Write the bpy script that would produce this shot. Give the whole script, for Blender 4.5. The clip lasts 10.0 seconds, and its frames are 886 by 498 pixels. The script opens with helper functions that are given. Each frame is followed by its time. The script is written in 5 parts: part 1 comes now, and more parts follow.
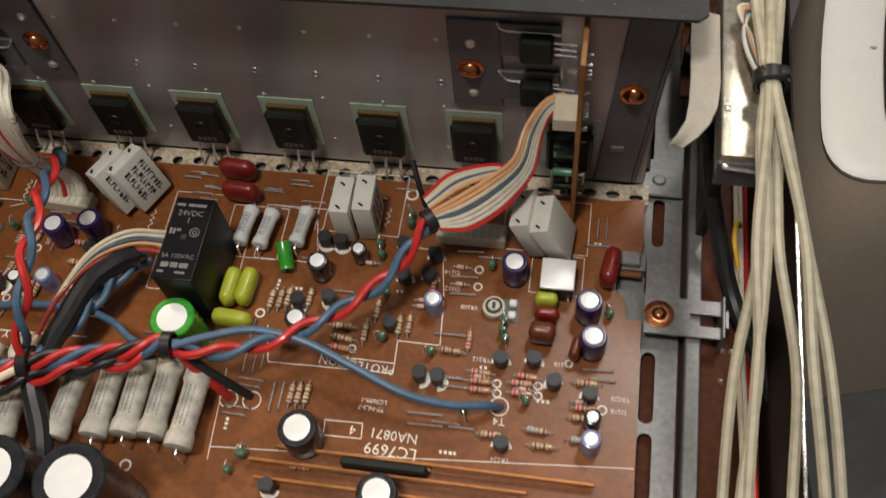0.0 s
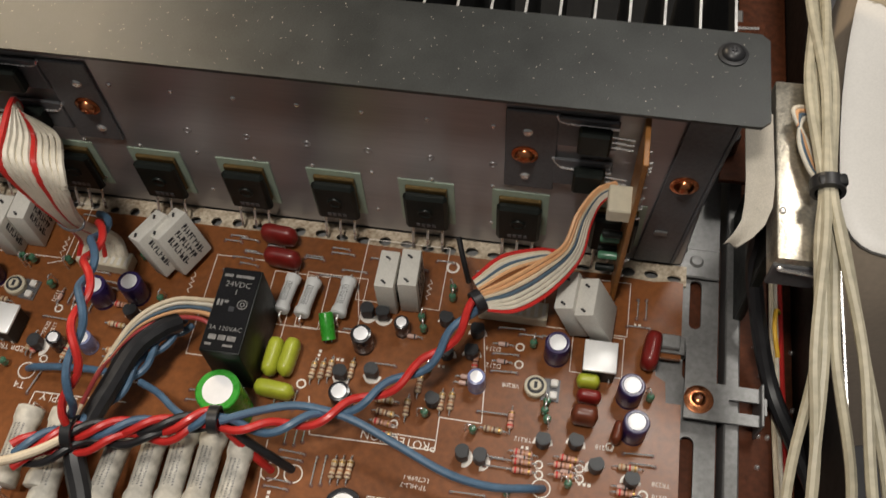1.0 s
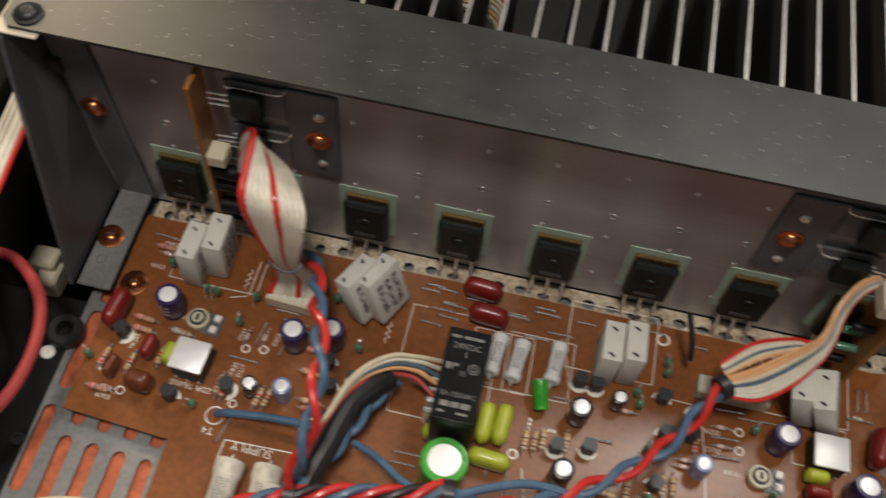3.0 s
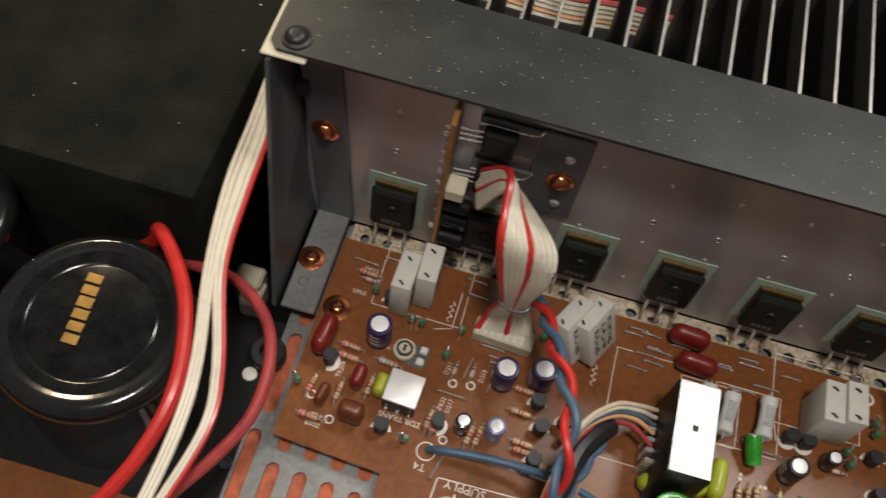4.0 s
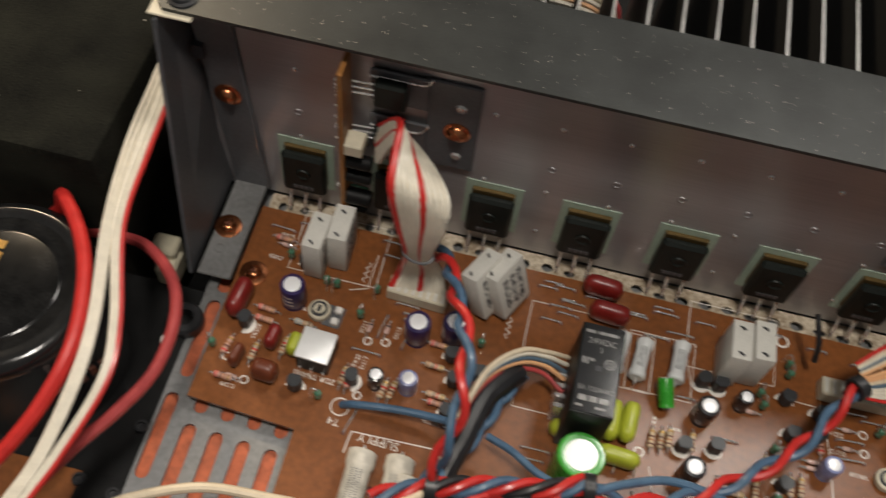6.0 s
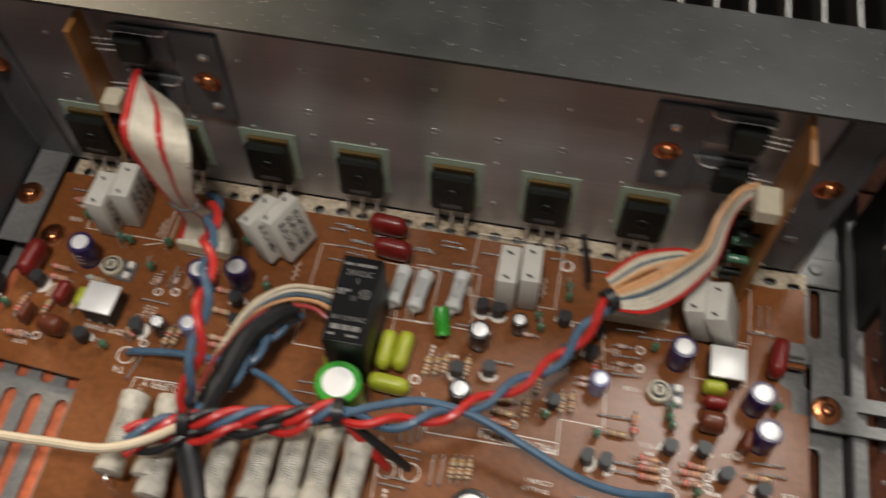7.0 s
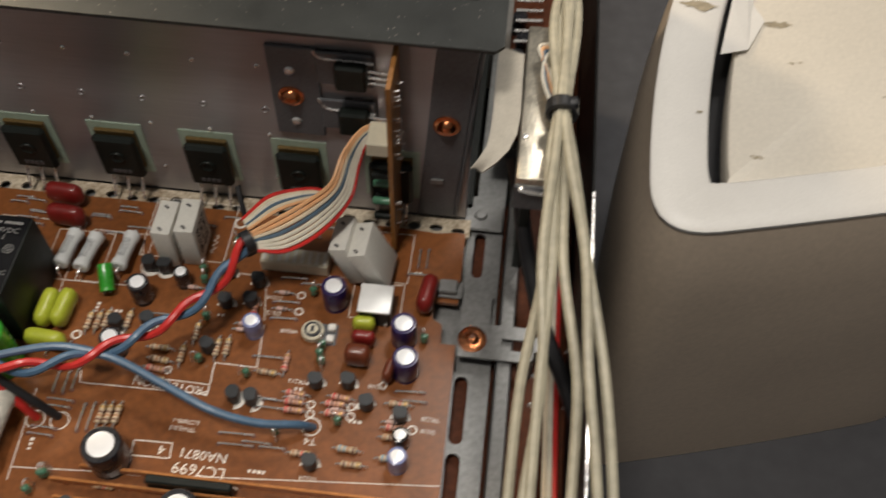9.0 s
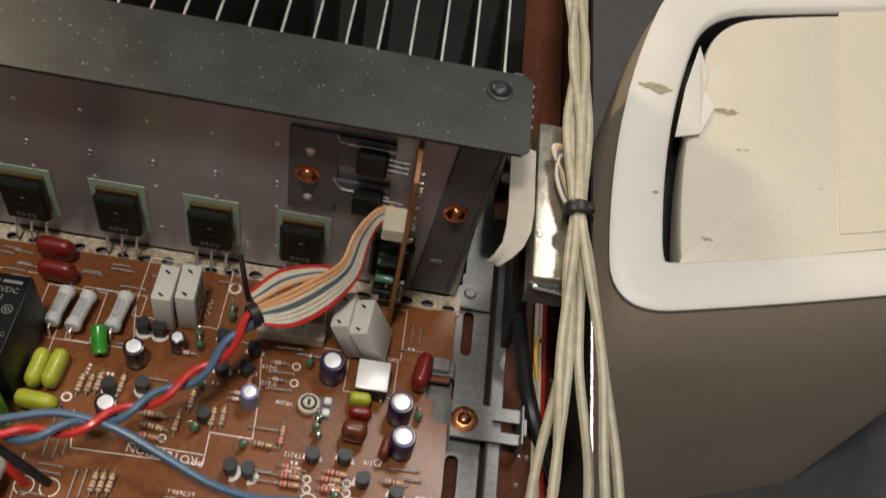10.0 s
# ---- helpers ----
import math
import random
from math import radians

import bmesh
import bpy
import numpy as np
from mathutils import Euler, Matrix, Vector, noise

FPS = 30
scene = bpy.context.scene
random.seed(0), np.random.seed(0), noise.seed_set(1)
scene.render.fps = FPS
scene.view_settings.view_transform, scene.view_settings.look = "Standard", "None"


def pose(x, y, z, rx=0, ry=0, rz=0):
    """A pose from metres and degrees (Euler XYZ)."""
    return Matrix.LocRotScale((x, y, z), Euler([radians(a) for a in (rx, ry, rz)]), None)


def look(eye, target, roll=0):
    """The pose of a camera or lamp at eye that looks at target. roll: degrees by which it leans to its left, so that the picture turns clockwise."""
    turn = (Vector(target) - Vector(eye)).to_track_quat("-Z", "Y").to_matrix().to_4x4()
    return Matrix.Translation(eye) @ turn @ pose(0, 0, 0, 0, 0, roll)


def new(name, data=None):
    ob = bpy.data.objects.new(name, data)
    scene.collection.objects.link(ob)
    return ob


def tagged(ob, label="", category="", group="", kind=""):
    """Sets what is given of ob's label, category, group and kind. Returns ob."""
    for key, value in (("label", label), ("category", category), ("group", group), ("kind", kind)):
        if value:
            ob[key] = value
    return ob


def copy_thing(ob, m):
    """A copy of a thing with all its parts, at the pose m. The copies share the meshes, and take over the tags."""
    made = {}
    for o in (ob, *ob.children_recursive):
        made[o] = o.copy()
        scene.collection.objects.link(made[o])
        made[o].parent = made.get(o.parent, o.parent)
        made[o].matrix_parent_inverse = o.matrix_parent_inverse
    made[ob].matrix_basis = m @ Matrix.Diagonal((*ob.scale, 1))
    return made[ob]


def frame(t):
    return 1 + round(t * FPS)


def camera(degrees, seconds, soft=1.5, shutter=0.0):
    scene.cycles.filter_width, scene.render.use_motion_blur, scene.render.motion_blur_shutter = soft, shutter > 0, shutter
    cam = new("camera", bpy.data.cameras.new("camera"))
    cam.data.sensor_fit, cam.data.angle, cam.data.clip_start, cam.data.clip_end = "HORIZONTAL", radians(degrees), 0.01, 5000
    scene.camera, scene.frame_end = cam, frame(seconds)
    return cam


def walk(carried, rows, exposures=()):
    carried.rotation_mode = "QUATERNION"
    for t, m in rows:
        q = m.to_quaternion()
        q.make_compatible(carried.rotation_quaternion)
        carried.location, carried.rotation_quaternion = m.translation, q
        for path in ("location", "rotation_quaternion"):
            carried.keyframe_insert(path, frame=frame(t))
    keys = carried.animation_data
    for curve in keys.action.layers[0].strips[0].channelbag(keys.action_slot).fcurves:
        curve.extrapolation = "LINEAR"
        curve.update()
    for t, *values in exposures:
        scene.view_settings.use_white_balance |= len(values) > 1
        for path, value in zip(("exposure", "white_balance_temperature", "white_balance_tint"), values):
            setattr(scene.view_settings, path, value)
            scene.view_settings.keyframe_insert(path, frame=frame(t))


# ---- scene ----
cam = camera(50.0, 10.0, soft=1.45, shutter=0.55)
walk(cam, [
    (0, look((0.0487, -0.1940, 0.2915), (-0.2318, 0.7526, -1.4478), -9.22)),
    (0.5, look((0.0342, -0.1815, 0.2953), (-0.2114, 0.7599, -1.4521), -6.53)),
    (1, look((0.0226, -0.1804, 0.3062), (-0.2053, 0.7996, -1.4223), -4.32)),
    (1.5, look((0.0234, -0.1795, 0.3056), (-0.1820, 0.8431, -1.4010), -3.11)),
    (2, look((-0.0058, -0.1750, 0.3033), (-0.1813, 0.8307, -1.4165), -0.41)),
    (2.5, look((-0.0369, -0.1734, 0.3031), (-0.1924, 0.8423, -1.4128), 2.44)),
    (3, look((-0.0755, -0.1716, 0.3002), (-0.1933, 0.8336, -1.4248), 6.29)),
    (3.2, look((-0.0977, -0.1693, 0.3005), (-0.1842, 0.8236, -1.4335), 8.77)),
    (4.3, look((-0.1626, -0.1771, 0.2961), (-0.2533, 0.8310, -1.4288), 11.76)),
    (4.5, look((-0.1652, -0.1776, 0.2966), (-0.2506, 0.8277, -1.4303), 12.08)),
    (5, look((-0.1558, -0.1780, 0.2982), (-0.2783, 0.8135, -1.4344), 9.84)),
    (5.2, look((-0.1511, -0.1785, 0.2969), (-0.2839, 0.8141, -1.4343), 9.05)),
    (6.3, look((-0.0942, -0.1883, 0.2929), (-0.2028, 0.8556, -1.4097), 7.44)),
    (6.5, look((-0.0758, -0.1869, 0.2956), (-0.2114, 0.8345, -1.4186), 5.42)),
    (7, look((-0.0257, -0.1883, 0.2952), (-0.2128, 0.8182, -1.4230), 0.21)),
    (7.5, look((0.0223, -0.2085, 0.2842), (-0.1620, 0.8770, -1.3854), -1.78)),
    (8, look((0.0490, -0.2009, 0.2843), (-0.1664, 0.8411, -1.4091), -4.84)),
    (8.5, look((0.0714, -0.2178, 0.2761), (-0.1488, 0.8958, -1.3705), -5.48)),
    (9, look((0.0783, -0.2117, 0.2880), (-0.0095, 0.9101, -1.3654), 2.18)),
    (9.5, look((0.0620, -0.2026, 0.2996), (0.0888, 0.9231, -1.3532), 9.23)),
    (10, look((0.0384, -0.2045, 0.3044), (0.1662, 0.9799, -1.3022), 14.45)),
])

# ---- light ----
world = bpy.data.worlds.new("room_light")
scene.world = world
world.use_nodes = True
wn = world.node_tree.nodes
wn["Background"].inputs[0].default_value = (1.0, 0.95, 0.9, 1)
wn["Background"].inputs[1].default_value = 0.112


def area_lamp(name, eye, target, size, watts, colour):
    data = bpy.data.lights.new(name, "AREA")
    data.shape, data.size, data.energy, data.color = "DISK", size, watts, colour
    ob = new(name, data)
    ob.matrix_world = look(eye, target)
    return ob


area_lamp("ceiling_lamp", (-0.12, -0.32, 1.3), (-0.04, -0.03, 0), 0.2, 8.9, (1.0, 0.935, 0.85))
area_lamp("window_lamp", (0.265, 0.46, 1.15), (-0.05, -0.05, 0), 0.26, 5.8, (1.0, 0.95, 0.88))
area_lamp("desk_lamp", (-0.84, 0.79, 0.95), (-0.05, 0.05, 0), 0.14, 7.0, (1.0, 0.8, 0.55))

# ---- tools ----
MM = 0.001


def box(bm, x0, x1, y0, y1, z0, z1, bev=0.0, seg=1, m=None):
    """A box in millimetres, its edges bevelled."""
    vs = bmesh.ops.create_cube(bm, size=1.0)["verts"]
    for v in vs:
        v.co = Vector(((x0 + x1) / 2 + v.co.x * (x1 - x0), (y0 + y1) / 2 + v.co.y * (y1 - y0), (z0 + z1) / 2 + v.co.z * (z1 - z0)))
    if bev:
        es = list({e for v in vs for e in v.link_edges})
        r = bmesh.ops.bevel(bm, geom=es, offset=bev, segments=seg, affect="EDGES", profile=0.5)
        vs = list({v for f in r["faces"] for v in f.verts} | {v for v in vs if v.is_valid})
    if m is not None:
        bmesh.ops.transform(bm, matrix=m, verts=vs)
    return vs


def lathe(bm, profile, seg=20, m=None):
    """A turned body round z from (radius, height) pairs."""
    rings = []
    for r, z in profile:
        if r <= 1e-6:
            rings.append([bm.verts.new((0, 0, z))])
        else:
            rings.append([bm.verts.new((r * math.cos(2 * math.pi * k / seg), r * math.sin(2 * math.pi * k / seg), z)) for k in range(seg)])
    for a, b in zip(rings, rings[1:]):
        for k in range(seg):
            j = (k + 1) % seg
            if len(a) == 1 and len(b) == 1:
                continue
            if len(a) == 1:
                bm.faces.new((a[0], b[j], b[k]))
            elif len(b) == 1:
                bm.faces.new((a[k], a[j], b[0]))
            else:
                bm.faces.new((a[k], a[j], b[j], b[k]))
    vs = [v for r in rings for v in r]
    if m is not None:
        bmesh.ops.transform(bm, matrix=m, verts=vs)
    return vs


def smooth_path(pts, n=8):
    """A Catmull-Rom curve through pts."""
    p = [Vector(q) for q in pts]
    p = [2 * p[0] - p[1]] + p + [2 * p[-1] - p[-2]]
    out = []
    for i in range(1, len(p) - 2):
        for k in range(n):
            t = k / n
            a, b, c, d = p[i - 1], p[i], p[i + 1], p[i + 2]
            out.append(0.5 * (2 * b + (c - a) * t + (2 * a - 5 * b + 4 * c - d) * t * t + (3 * b - a - 3 * c + d) * t ** 3))
    out.append(p[-2])
    return out


def tube(bm, pts, r, seg=8, flat=1.0, up=None):
    """A round (or flattened) wire along pts with closed ends."""
    pts = [Vector(q) for q in pts]
    ref = Vector(up) if up else Vector((0.13, 0.31, 0.94))
    rings = []
    for i, q in enumerate(pts):
        d = (pts[min(i + 1, len(pts) - 1)] - pts[max(i - 1, 0)]).normalized()
        side = d.cross(ref)
        side = side.normalized() if side.length > 1e-4 else d.orthogonal().normalized()
        if rings and side.dot(last) < 0 and not up:
            side = -side
        last = side
        top = side.cross(d).normalized()
        rings.append([bm.verts.new(q + side * r * math.cos(2 * math.pi * k / seg) + top * r * flat * math.sin(2 * math.pi * k / seg)) for k in range(seg)])
    for a, b in zip(rings, rings[1:]):
        for k in range(seg):
            j = (k + 1) % seg
            bm.faces.new((a[k], a[j], b[j], b[k]))
    bm.faces.new(rings[0][::-1])
    bm.faces.new(rings[-1])


def sheet(bm, outer, holes, z0, z1):
    """A plate between z0 and z1 with an outline and holes, as lists of (x, y)."""
    edges = []
    for loop in [outer] + list(holes):
        vs = [bm.verts.new((x, y, z1)) for x, y in loop]
        edges += [bm.edges.new((vs[i], vs[(i + 1) % len(vs)])) for i in range(len(vs))]
    r = bmesh.ops.triangle_fill(bm, use_beauty=True, use_dissolve=False, edges=edges)
    faces = [g for g in r["geom"] if isinstance(g, bmesh.types.BMFace)]
    ex = bmesh.ops.extrude_face_region(bm, geom=faces)
    low = [g for g in ex["geom"] if isinstance(g, bmesh.types.BMVert)]
    bmesh.ops.translate(bm, verts=low, vec=(0, 0, z0 - z1))
    bmesh.ops.recalc_face_normals(bm, faces=bm.faces[:])


def slot(cx, cy, length, width, along="y", n=6):
    """The outline of a slot with round ends."""
    r, h = width / 2, length / 2 - width / 2
    pts = []
    for k in range(n + 1):
        a = math.pi * k / n
        pts.append((r * math.cos(a), h + r * math.sin(a)))
    for k in range(n + 1):
        a = math.pi + math.pi * k / n
        pts.append((r * math.cos(a), -h + r * math.sin(a)))
    if along == "x":
        pts = [(-y, x) for x, y in pts]
    return [(cx + x, cy + y) for x, y in pts]


def part(name, bm, material, parent=None, label="", smooth=35):
    """Links a bmesh, in millimetres, as one mesh object under a thing or part."""
    bmesh.ops.scale(bm, vec=(MM, MM, MM), verts=bm.verts[:])
    bmesh.ops.recalc_face_normals(bm, faces=bm.faces[:])
    me = bpy.data.meshes.new(name)
    bm.to_mesh(me)
    bm.free()
    if smooth:
        me.shade_smooth()
        me.set_sharp_from_angle(angle=radians(smooth))
    for mat in (material if isinstance(material, (list, tuple)) else [material]):
        me.materials.append(mat)
    ob = new(name, me)
    if parent:
        ob.parent = parent
    if label:
        tagged(ob, label)
    return ob


def B():
    return bmesh.new()


def thing(name, label, category, group="", kind="", at=None):
    ob = new(name)
    ob.empty_display_size = 0.005
    if at is not None:
        ob.matrix_basis = at
    return tagged(ob, label, category, group, kind)


def mm(x, y, z=0, rx=0, ry=0, rz=0):
    return pose(x * MM, y * MM, z * MM, rx, ry, rz)


# ---- materials ----
def surface(name, colour, rough=0.5, metal=0.0, var=0.12, scale=300.0, fine=2500.0, bump=0.0, rvar=0.1, coat=0.0, tone=None, spec=0.5, island=0.0, stretch=None, brushed=0.0):
    """A surface with stains, grain and fine relief. scale, fine: noise per metre."""
    m = bpy.data.materials.new(name)
    m.use_nodes = True
    nt = m.node_tree
    nd, ln = nt.nodes, nt.links
    b = nd["Principled BSDF"]
    tc = nd.new("ShaderNodeTexCoord")
    n1 = nd.new("ShaderNodeTexNoise"); n1.inputs["Scale"].default_value = scale; n1.inputs["Detail"].default_value = 5
    n2 = nd.new("ShaderNodeTexNoise"); n2.inputs["Scale"].default_value = fine; n2.inputs["Detail"].default_value = 3
    for n in (n1, n2):
        if stretch:
            mp = nd.new("ShaderNodeMapping"); mp.inputs["Scale"].default_value = stretch
            ln.new(tc.outputs["Object"], mp.inputs["Vector"]); ln.new(mp.outputs[0], n.inputs["Vector"])
        else:
            ln.new(tc.outputs["Object"], n.inputs["Vector"])
    add = nd.new("ShaderNodeMath"); add.operation = "ADD"
    ln.new(n1.outputs["Fac"], add.inputs[0]); ln.new(n2.outputs["Fac"], add.inputs[1])
    half = nd.new("ShaderNodeMath"); half.operation = "MULTIPLY"; half.inputs[1].default_value = 0.5
    ln.new(add.outputs[0], half.inputs[0])
    ramp = nd.new("ShaderNodeValToRGB")
    dark = tone or tuple(c * (1 - 2 * var) for c in colour)
    light = tuple(min(1, c * (1 + 1.2 * var)) for c in colour)
    ramp.color_ramp.elements[0].position, ramp.color_ramp.elements[1].position = 0.33, 0.67
    ramp.color_ramp.elements[0].color, ramp.color_ramp.elements[1].color = (*dark, 1), (*light, 1)
    ln.new(half.outputs[0], ramp.inputs[0])
    out = ramp.outputs[0]
    if island:
        oi = nd.new("ShaderNodeObjectInfo")
        hv = nd.new("ShaderNodeHueSaturation")
        mr = nd.new("ShaderNodeMapRange"); mr.inputs[3].default_value, mr.inputs[4].default_value = 1 - island, 1 + island
        ln.new(oi.outputs["Random"], mr.inputs[0]); ln.new(mr.outputs[0], hv.inputs["Value"]); ln.new(out, hv.inputs["Color"])
        out = hv.outputs[0]
    ln.new(out, b.inputs["Base Color"])
    rr = nd.new("ShaderNodeMapRange")
    rr.inputs[3].default_value, rr.inputs[4].default_value = max(0.02, rough - rvar), min(1, rough + rvar)
    ln.new(n1.outputs["Fac"], rr.inputs[0]); ln.new(rr.outputs[0], b.inputs["Roughness"])
    b.inputs["Metallic"].default_value = metal
    b.inputs["Specular IOR Level"].default_value = spec
    b.inputs["Coat Weight"].default_value = coat
    b.inputs["Coat Roughness"].default_value = 0.12
    if brushed:
        # grooves run along x, so gloss spreads up and down
        b.inputs["Anisotropic"].default_value = brushed
        up = nd.new("ShaderNodeCombineXYZ"); up.inputs[2].default_value = 1.0
        ln.new(up.outputs[0], b.inputs["Tangent"])
    if bump:
        bp = nd.new("ShaderNodeBump"); bp.inputs["Strength"].default_value = bump; bp.inputs["Distance"].default_value = 0.0004
        ln.new(n2.outputs["Fac"], bp.inputs["Height"]); ln.new(bp.outputs[0], b.inputs["Normal"])
    return m


M_PCB = surface("pcb_laminate", (0.225, 0.076, 0.021), 0.32, var=0.17, scale=24, fine=420, bump=0.05, spec=0.45)
M_HEAT = surface("heatsink_aluminium", (0.44, 0.425, 0.435), 0.40, 0.85, var=0.07, scale=30, fine=900, bump=0.10, rvar=0.08, stretch=(0.06, 1.0, 2.4), brushed=0.75)
M_TOPPL = surface("dark_grey_paint", (0.033, 0.036, 0.035), 0.37, 0.2, var=0.22, scale=70, fine=2200, bump=0.14, rvar=0.06)
# Fin colours hold the light: near-black shaded sides, bright lit top edges.
M_FIN = surface("shaded_fin_aluminium", (0.025, 0.025, 0.025), 0.6, 0.2, var=0.1)
M_FINEDGE = surface("lit_fin_edge", (0.75, 0.74, 0.72), 0.35, 0.9, var=0.06)
M_STEEL = surface("zinc_steel", (0.25, 0.25, 0.247), 0.46, 0.5, var=0.14, scale=40, fine=600, bump=0.08)
M_GREYMET = surface("grey_bracket_steel", (0.135, 0.138, 0.148), 0.42, 0.3, var=0.12, scale=50, fine=900)
M_COPPER = surface("copper_screw", (0.66, 0.25, 0.11), 0.22, 1.0, var=0.12)
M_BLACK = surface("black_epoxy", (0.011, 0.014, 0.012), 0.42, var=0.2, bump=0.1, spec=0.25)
M_TIN = surface("tinned_lead", (0.90, 0.88, 0.86), 0.27, 0.75, var=0.06)
M_MICA = surface("mica_insulator", (0.40, 0.50, 0.40), 0.35, var=0.1, spec=0.5)
M_TABLE = surface("lower_board", (0.55, 0.13, 0.05), 0.6, var=0.25, scale=20, fine=300)
M_DARK = surface("dark_felt", (0.015, 0.0147, 0.0105), 0.9, var=0.4, scale=60, fine=1500, bump=0.7, spec=0.15)
M_WHITE = surface("white_plastic", (0.86, 0.83, 0.78), 0.42, var=0.04, scale=20, fine=900, bump=0.05)
M_NAVY = surface("navy_sleeve", (0.026, 0.014, 0.085), 0.3, var=0.15, coat=0.2)
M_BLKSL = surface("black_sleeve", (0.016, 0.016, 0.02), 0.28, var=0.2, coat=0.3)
M_VIOLET = surface("pale_blue_sleeve", (0.22, 0.25, 0.46), 0.3, var=0.1, coat=0.3)
M_GREENSL = surface("green_sleeve", (0.04, 0.34, 0.03), 0.28, var=0.12, coat=0.4)
M_ALU = surface("bright_can_top", (0.95, 0.95, 0.96), 0.35, 0.2, var=0.02)
M_LIME = surface("lime_dipped_film", (0.43, 0.47, 0.04), 0.38, var=0.1, coat=0.1)
M_RED = surface("red_dipped_film", (0.21, 0.016, 0.013), 0.34, var=0.15, coat=0.12)
M_BROWN = surface("brown_dipped_film", (0.15, 0.036, 0.014), 0.36, var=0.15, coat=0.1)
M_CEMENT = surface("white_cement", (0.72, 0.70, 0.64), 0.75, var=0.06, scale=120, fine=1500, bump=0.15)
M_CERAM = surface("grey_ceramic", (0.56, 0.53, 0.46), 0.6, var=0.24, scale=28, fine=300, bump=0.04, island=0.1)
M_OXIDE = surface("pale_grey_oxide", (0.72, 0.73, 0.72), 0.5, var=0.05, bump=0.1)
M_BEIGE = surface("beige_resistor", (0.58, 0.45, 0.30), 0.45, var=0.12, island=0.15)
M_PINK = surface("pink_resistor", (0.60, 0.33, 0.25), 0.45, var=0.12, island=0.15)
M_BLUEB = surface("blue_band", (0.2, 0.33, 0.42), 0.4)
M_ORANGEB = surface("orange_band", (0.45, 0.20, 0.09), 0.4)
M_BROWNB = surface("brown_band", (0.14, 0.05, 0.03), 0.4)
M_GOLD = surface("gold_print", (0.5, 0.30, 0.09), 0.35, 0.7)
M_GREENG = surface("green_bead", (0.08, 0.22, 0.13), 0.25, var=0.2, coat=0.4)
M_PRINT = surface("white_print", (0.86, 0.80, 0.72), 0.6, var=0.1, scale=600)
M_INK = surface("dark_ink", (0.03, 0.03, 0.035), 0.6)
M_CREAM = surface("cream_plastic", (0.66, 0.6, 0.46), 0.45, var=0.06)
M_WRED = surface("red_wire", (0.60, 0.03, 0.025), 0.36, var=0.1, coat=0.12)
M_WROSE = surface("faded_red_wire", (0.42, 0.06, 0.06), 0.35, var=0.1, coat=0.2)
M_WBLUE = surface("blue_wire", (0.075, 0.145, 0.235), 0.44, var=0.15, coat=0.05)
M_WBLACK = surface("black_wire", (0.02, 0.02, 0.022), 0.4, var=0.15)
M_WCREAM = surface("cream_wire", (0.74, 0.62, 0.45), 0.4, var=0.08)
M_WWHITE = surface("white_wire", (0.76, 0.70, 0.58), 0.4, var=0.08)
M_WORANGE = surface("peach_wire", (0.80, 0.44, 0.22), 0.4, var=0.08)
M_WGREY = surface("slate_wire", (0.10, 0.15, 0.20), 0.4, var=0.1)
M_WDIRTY = surface("aged_cable", (0.47, 0.43, 0.32), 0.45, var=0.14, scale=40, fine=300, bump=0.04)
M_YELLOW = surface("yellow_wire", (0.6, 0.35, 0.03), 0.4)
M_SHIELD = surface("scratched_tin", (0.74, 0.68, 0.56), 0.33, 0.85, var=0.18, scale=160, fine=900, bump=0.35)
M_PAPER = surface("beige_tape", (0.50, 0.455, 0.38), 0.7, var=0.14, scale=90)
M_BUSBAR = surface("brown_bus_bar", (0.50, 0.20, 0.06), 0.35, 0.4, var=0.15)
M_BAKE = surface("edge_board", (0.36, 0.155, 0.04), 0.45, var=0.3, scale=60)
M_CAPTOP = surface("black_capacitor_sleeve", (0.012, 0.012, 0.012), 0.16, var=0.2, scale=90, fine=700, coat=0.5, bump=0.03)
M_CAPDISC = surface("dusty_black_top", (0.009, 0.009, 0.009), 0.16, var=0.5, scale=140, fine=1800, rvar=0.04, spec=0.4)
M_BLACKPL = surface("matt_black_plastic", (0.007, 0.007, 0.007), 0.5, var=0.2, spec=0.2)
M_RING = surface("pad_print", (0.84, 0.79, 0.72), 0.55, var=0.08)
# White plastic; the tan puts the shade on the bin's side into colour.
M_BIN = surface("shaded_bin_plastic", (0.66, 0.54, 0.42), 0.45, var=0.06, scale=10, fine=300)
M_LID = surface("bin_lid", (0.76, 0.70, 0.60), 0.5, var=0.05, scale=12, fine=400)
M_STAIN = surface("dried_stain", (0.45, 0.38, 0.27), 0.8, var=0.2)
M_PAPERLBL = surface("pale_label", (0.78, 0.72, 0.59), 0.55, var=0.04)
M_FLOOR = surface("grey_floor", (0.11, 0.11, 0.12), 0.7, var=0.1, scale=4, fine=60)
M_REDBOARD = surface("dark_red_board", (0.085, 0.026, 0.011), 0.6, var=0.25, scale=25, fine=400, spec=0.15)
M_FLANGE = surface("glued_flange", (0.50, 0.44, 0.34), 0.6, 0.0, var=0.35, scale=110, fine=700, tone=(0.20, 0.13, 0.07), bump=0.2)
M_GLOSS = surface("glossy_black_label", (0.012, 0.012, 0.013), 0.11, var=0.2, scale=90, rvar=0.03)
M_DIMINK = surface("worn_grey_print", (0.25, 0.24, 0.23), 0.16, var=0.25, scale=500, rvar=0.03)
M_TABEDGE = surface("dull_tab", (0.20, 0.13, 0.05), 0.45, 0.7, var=0.15)

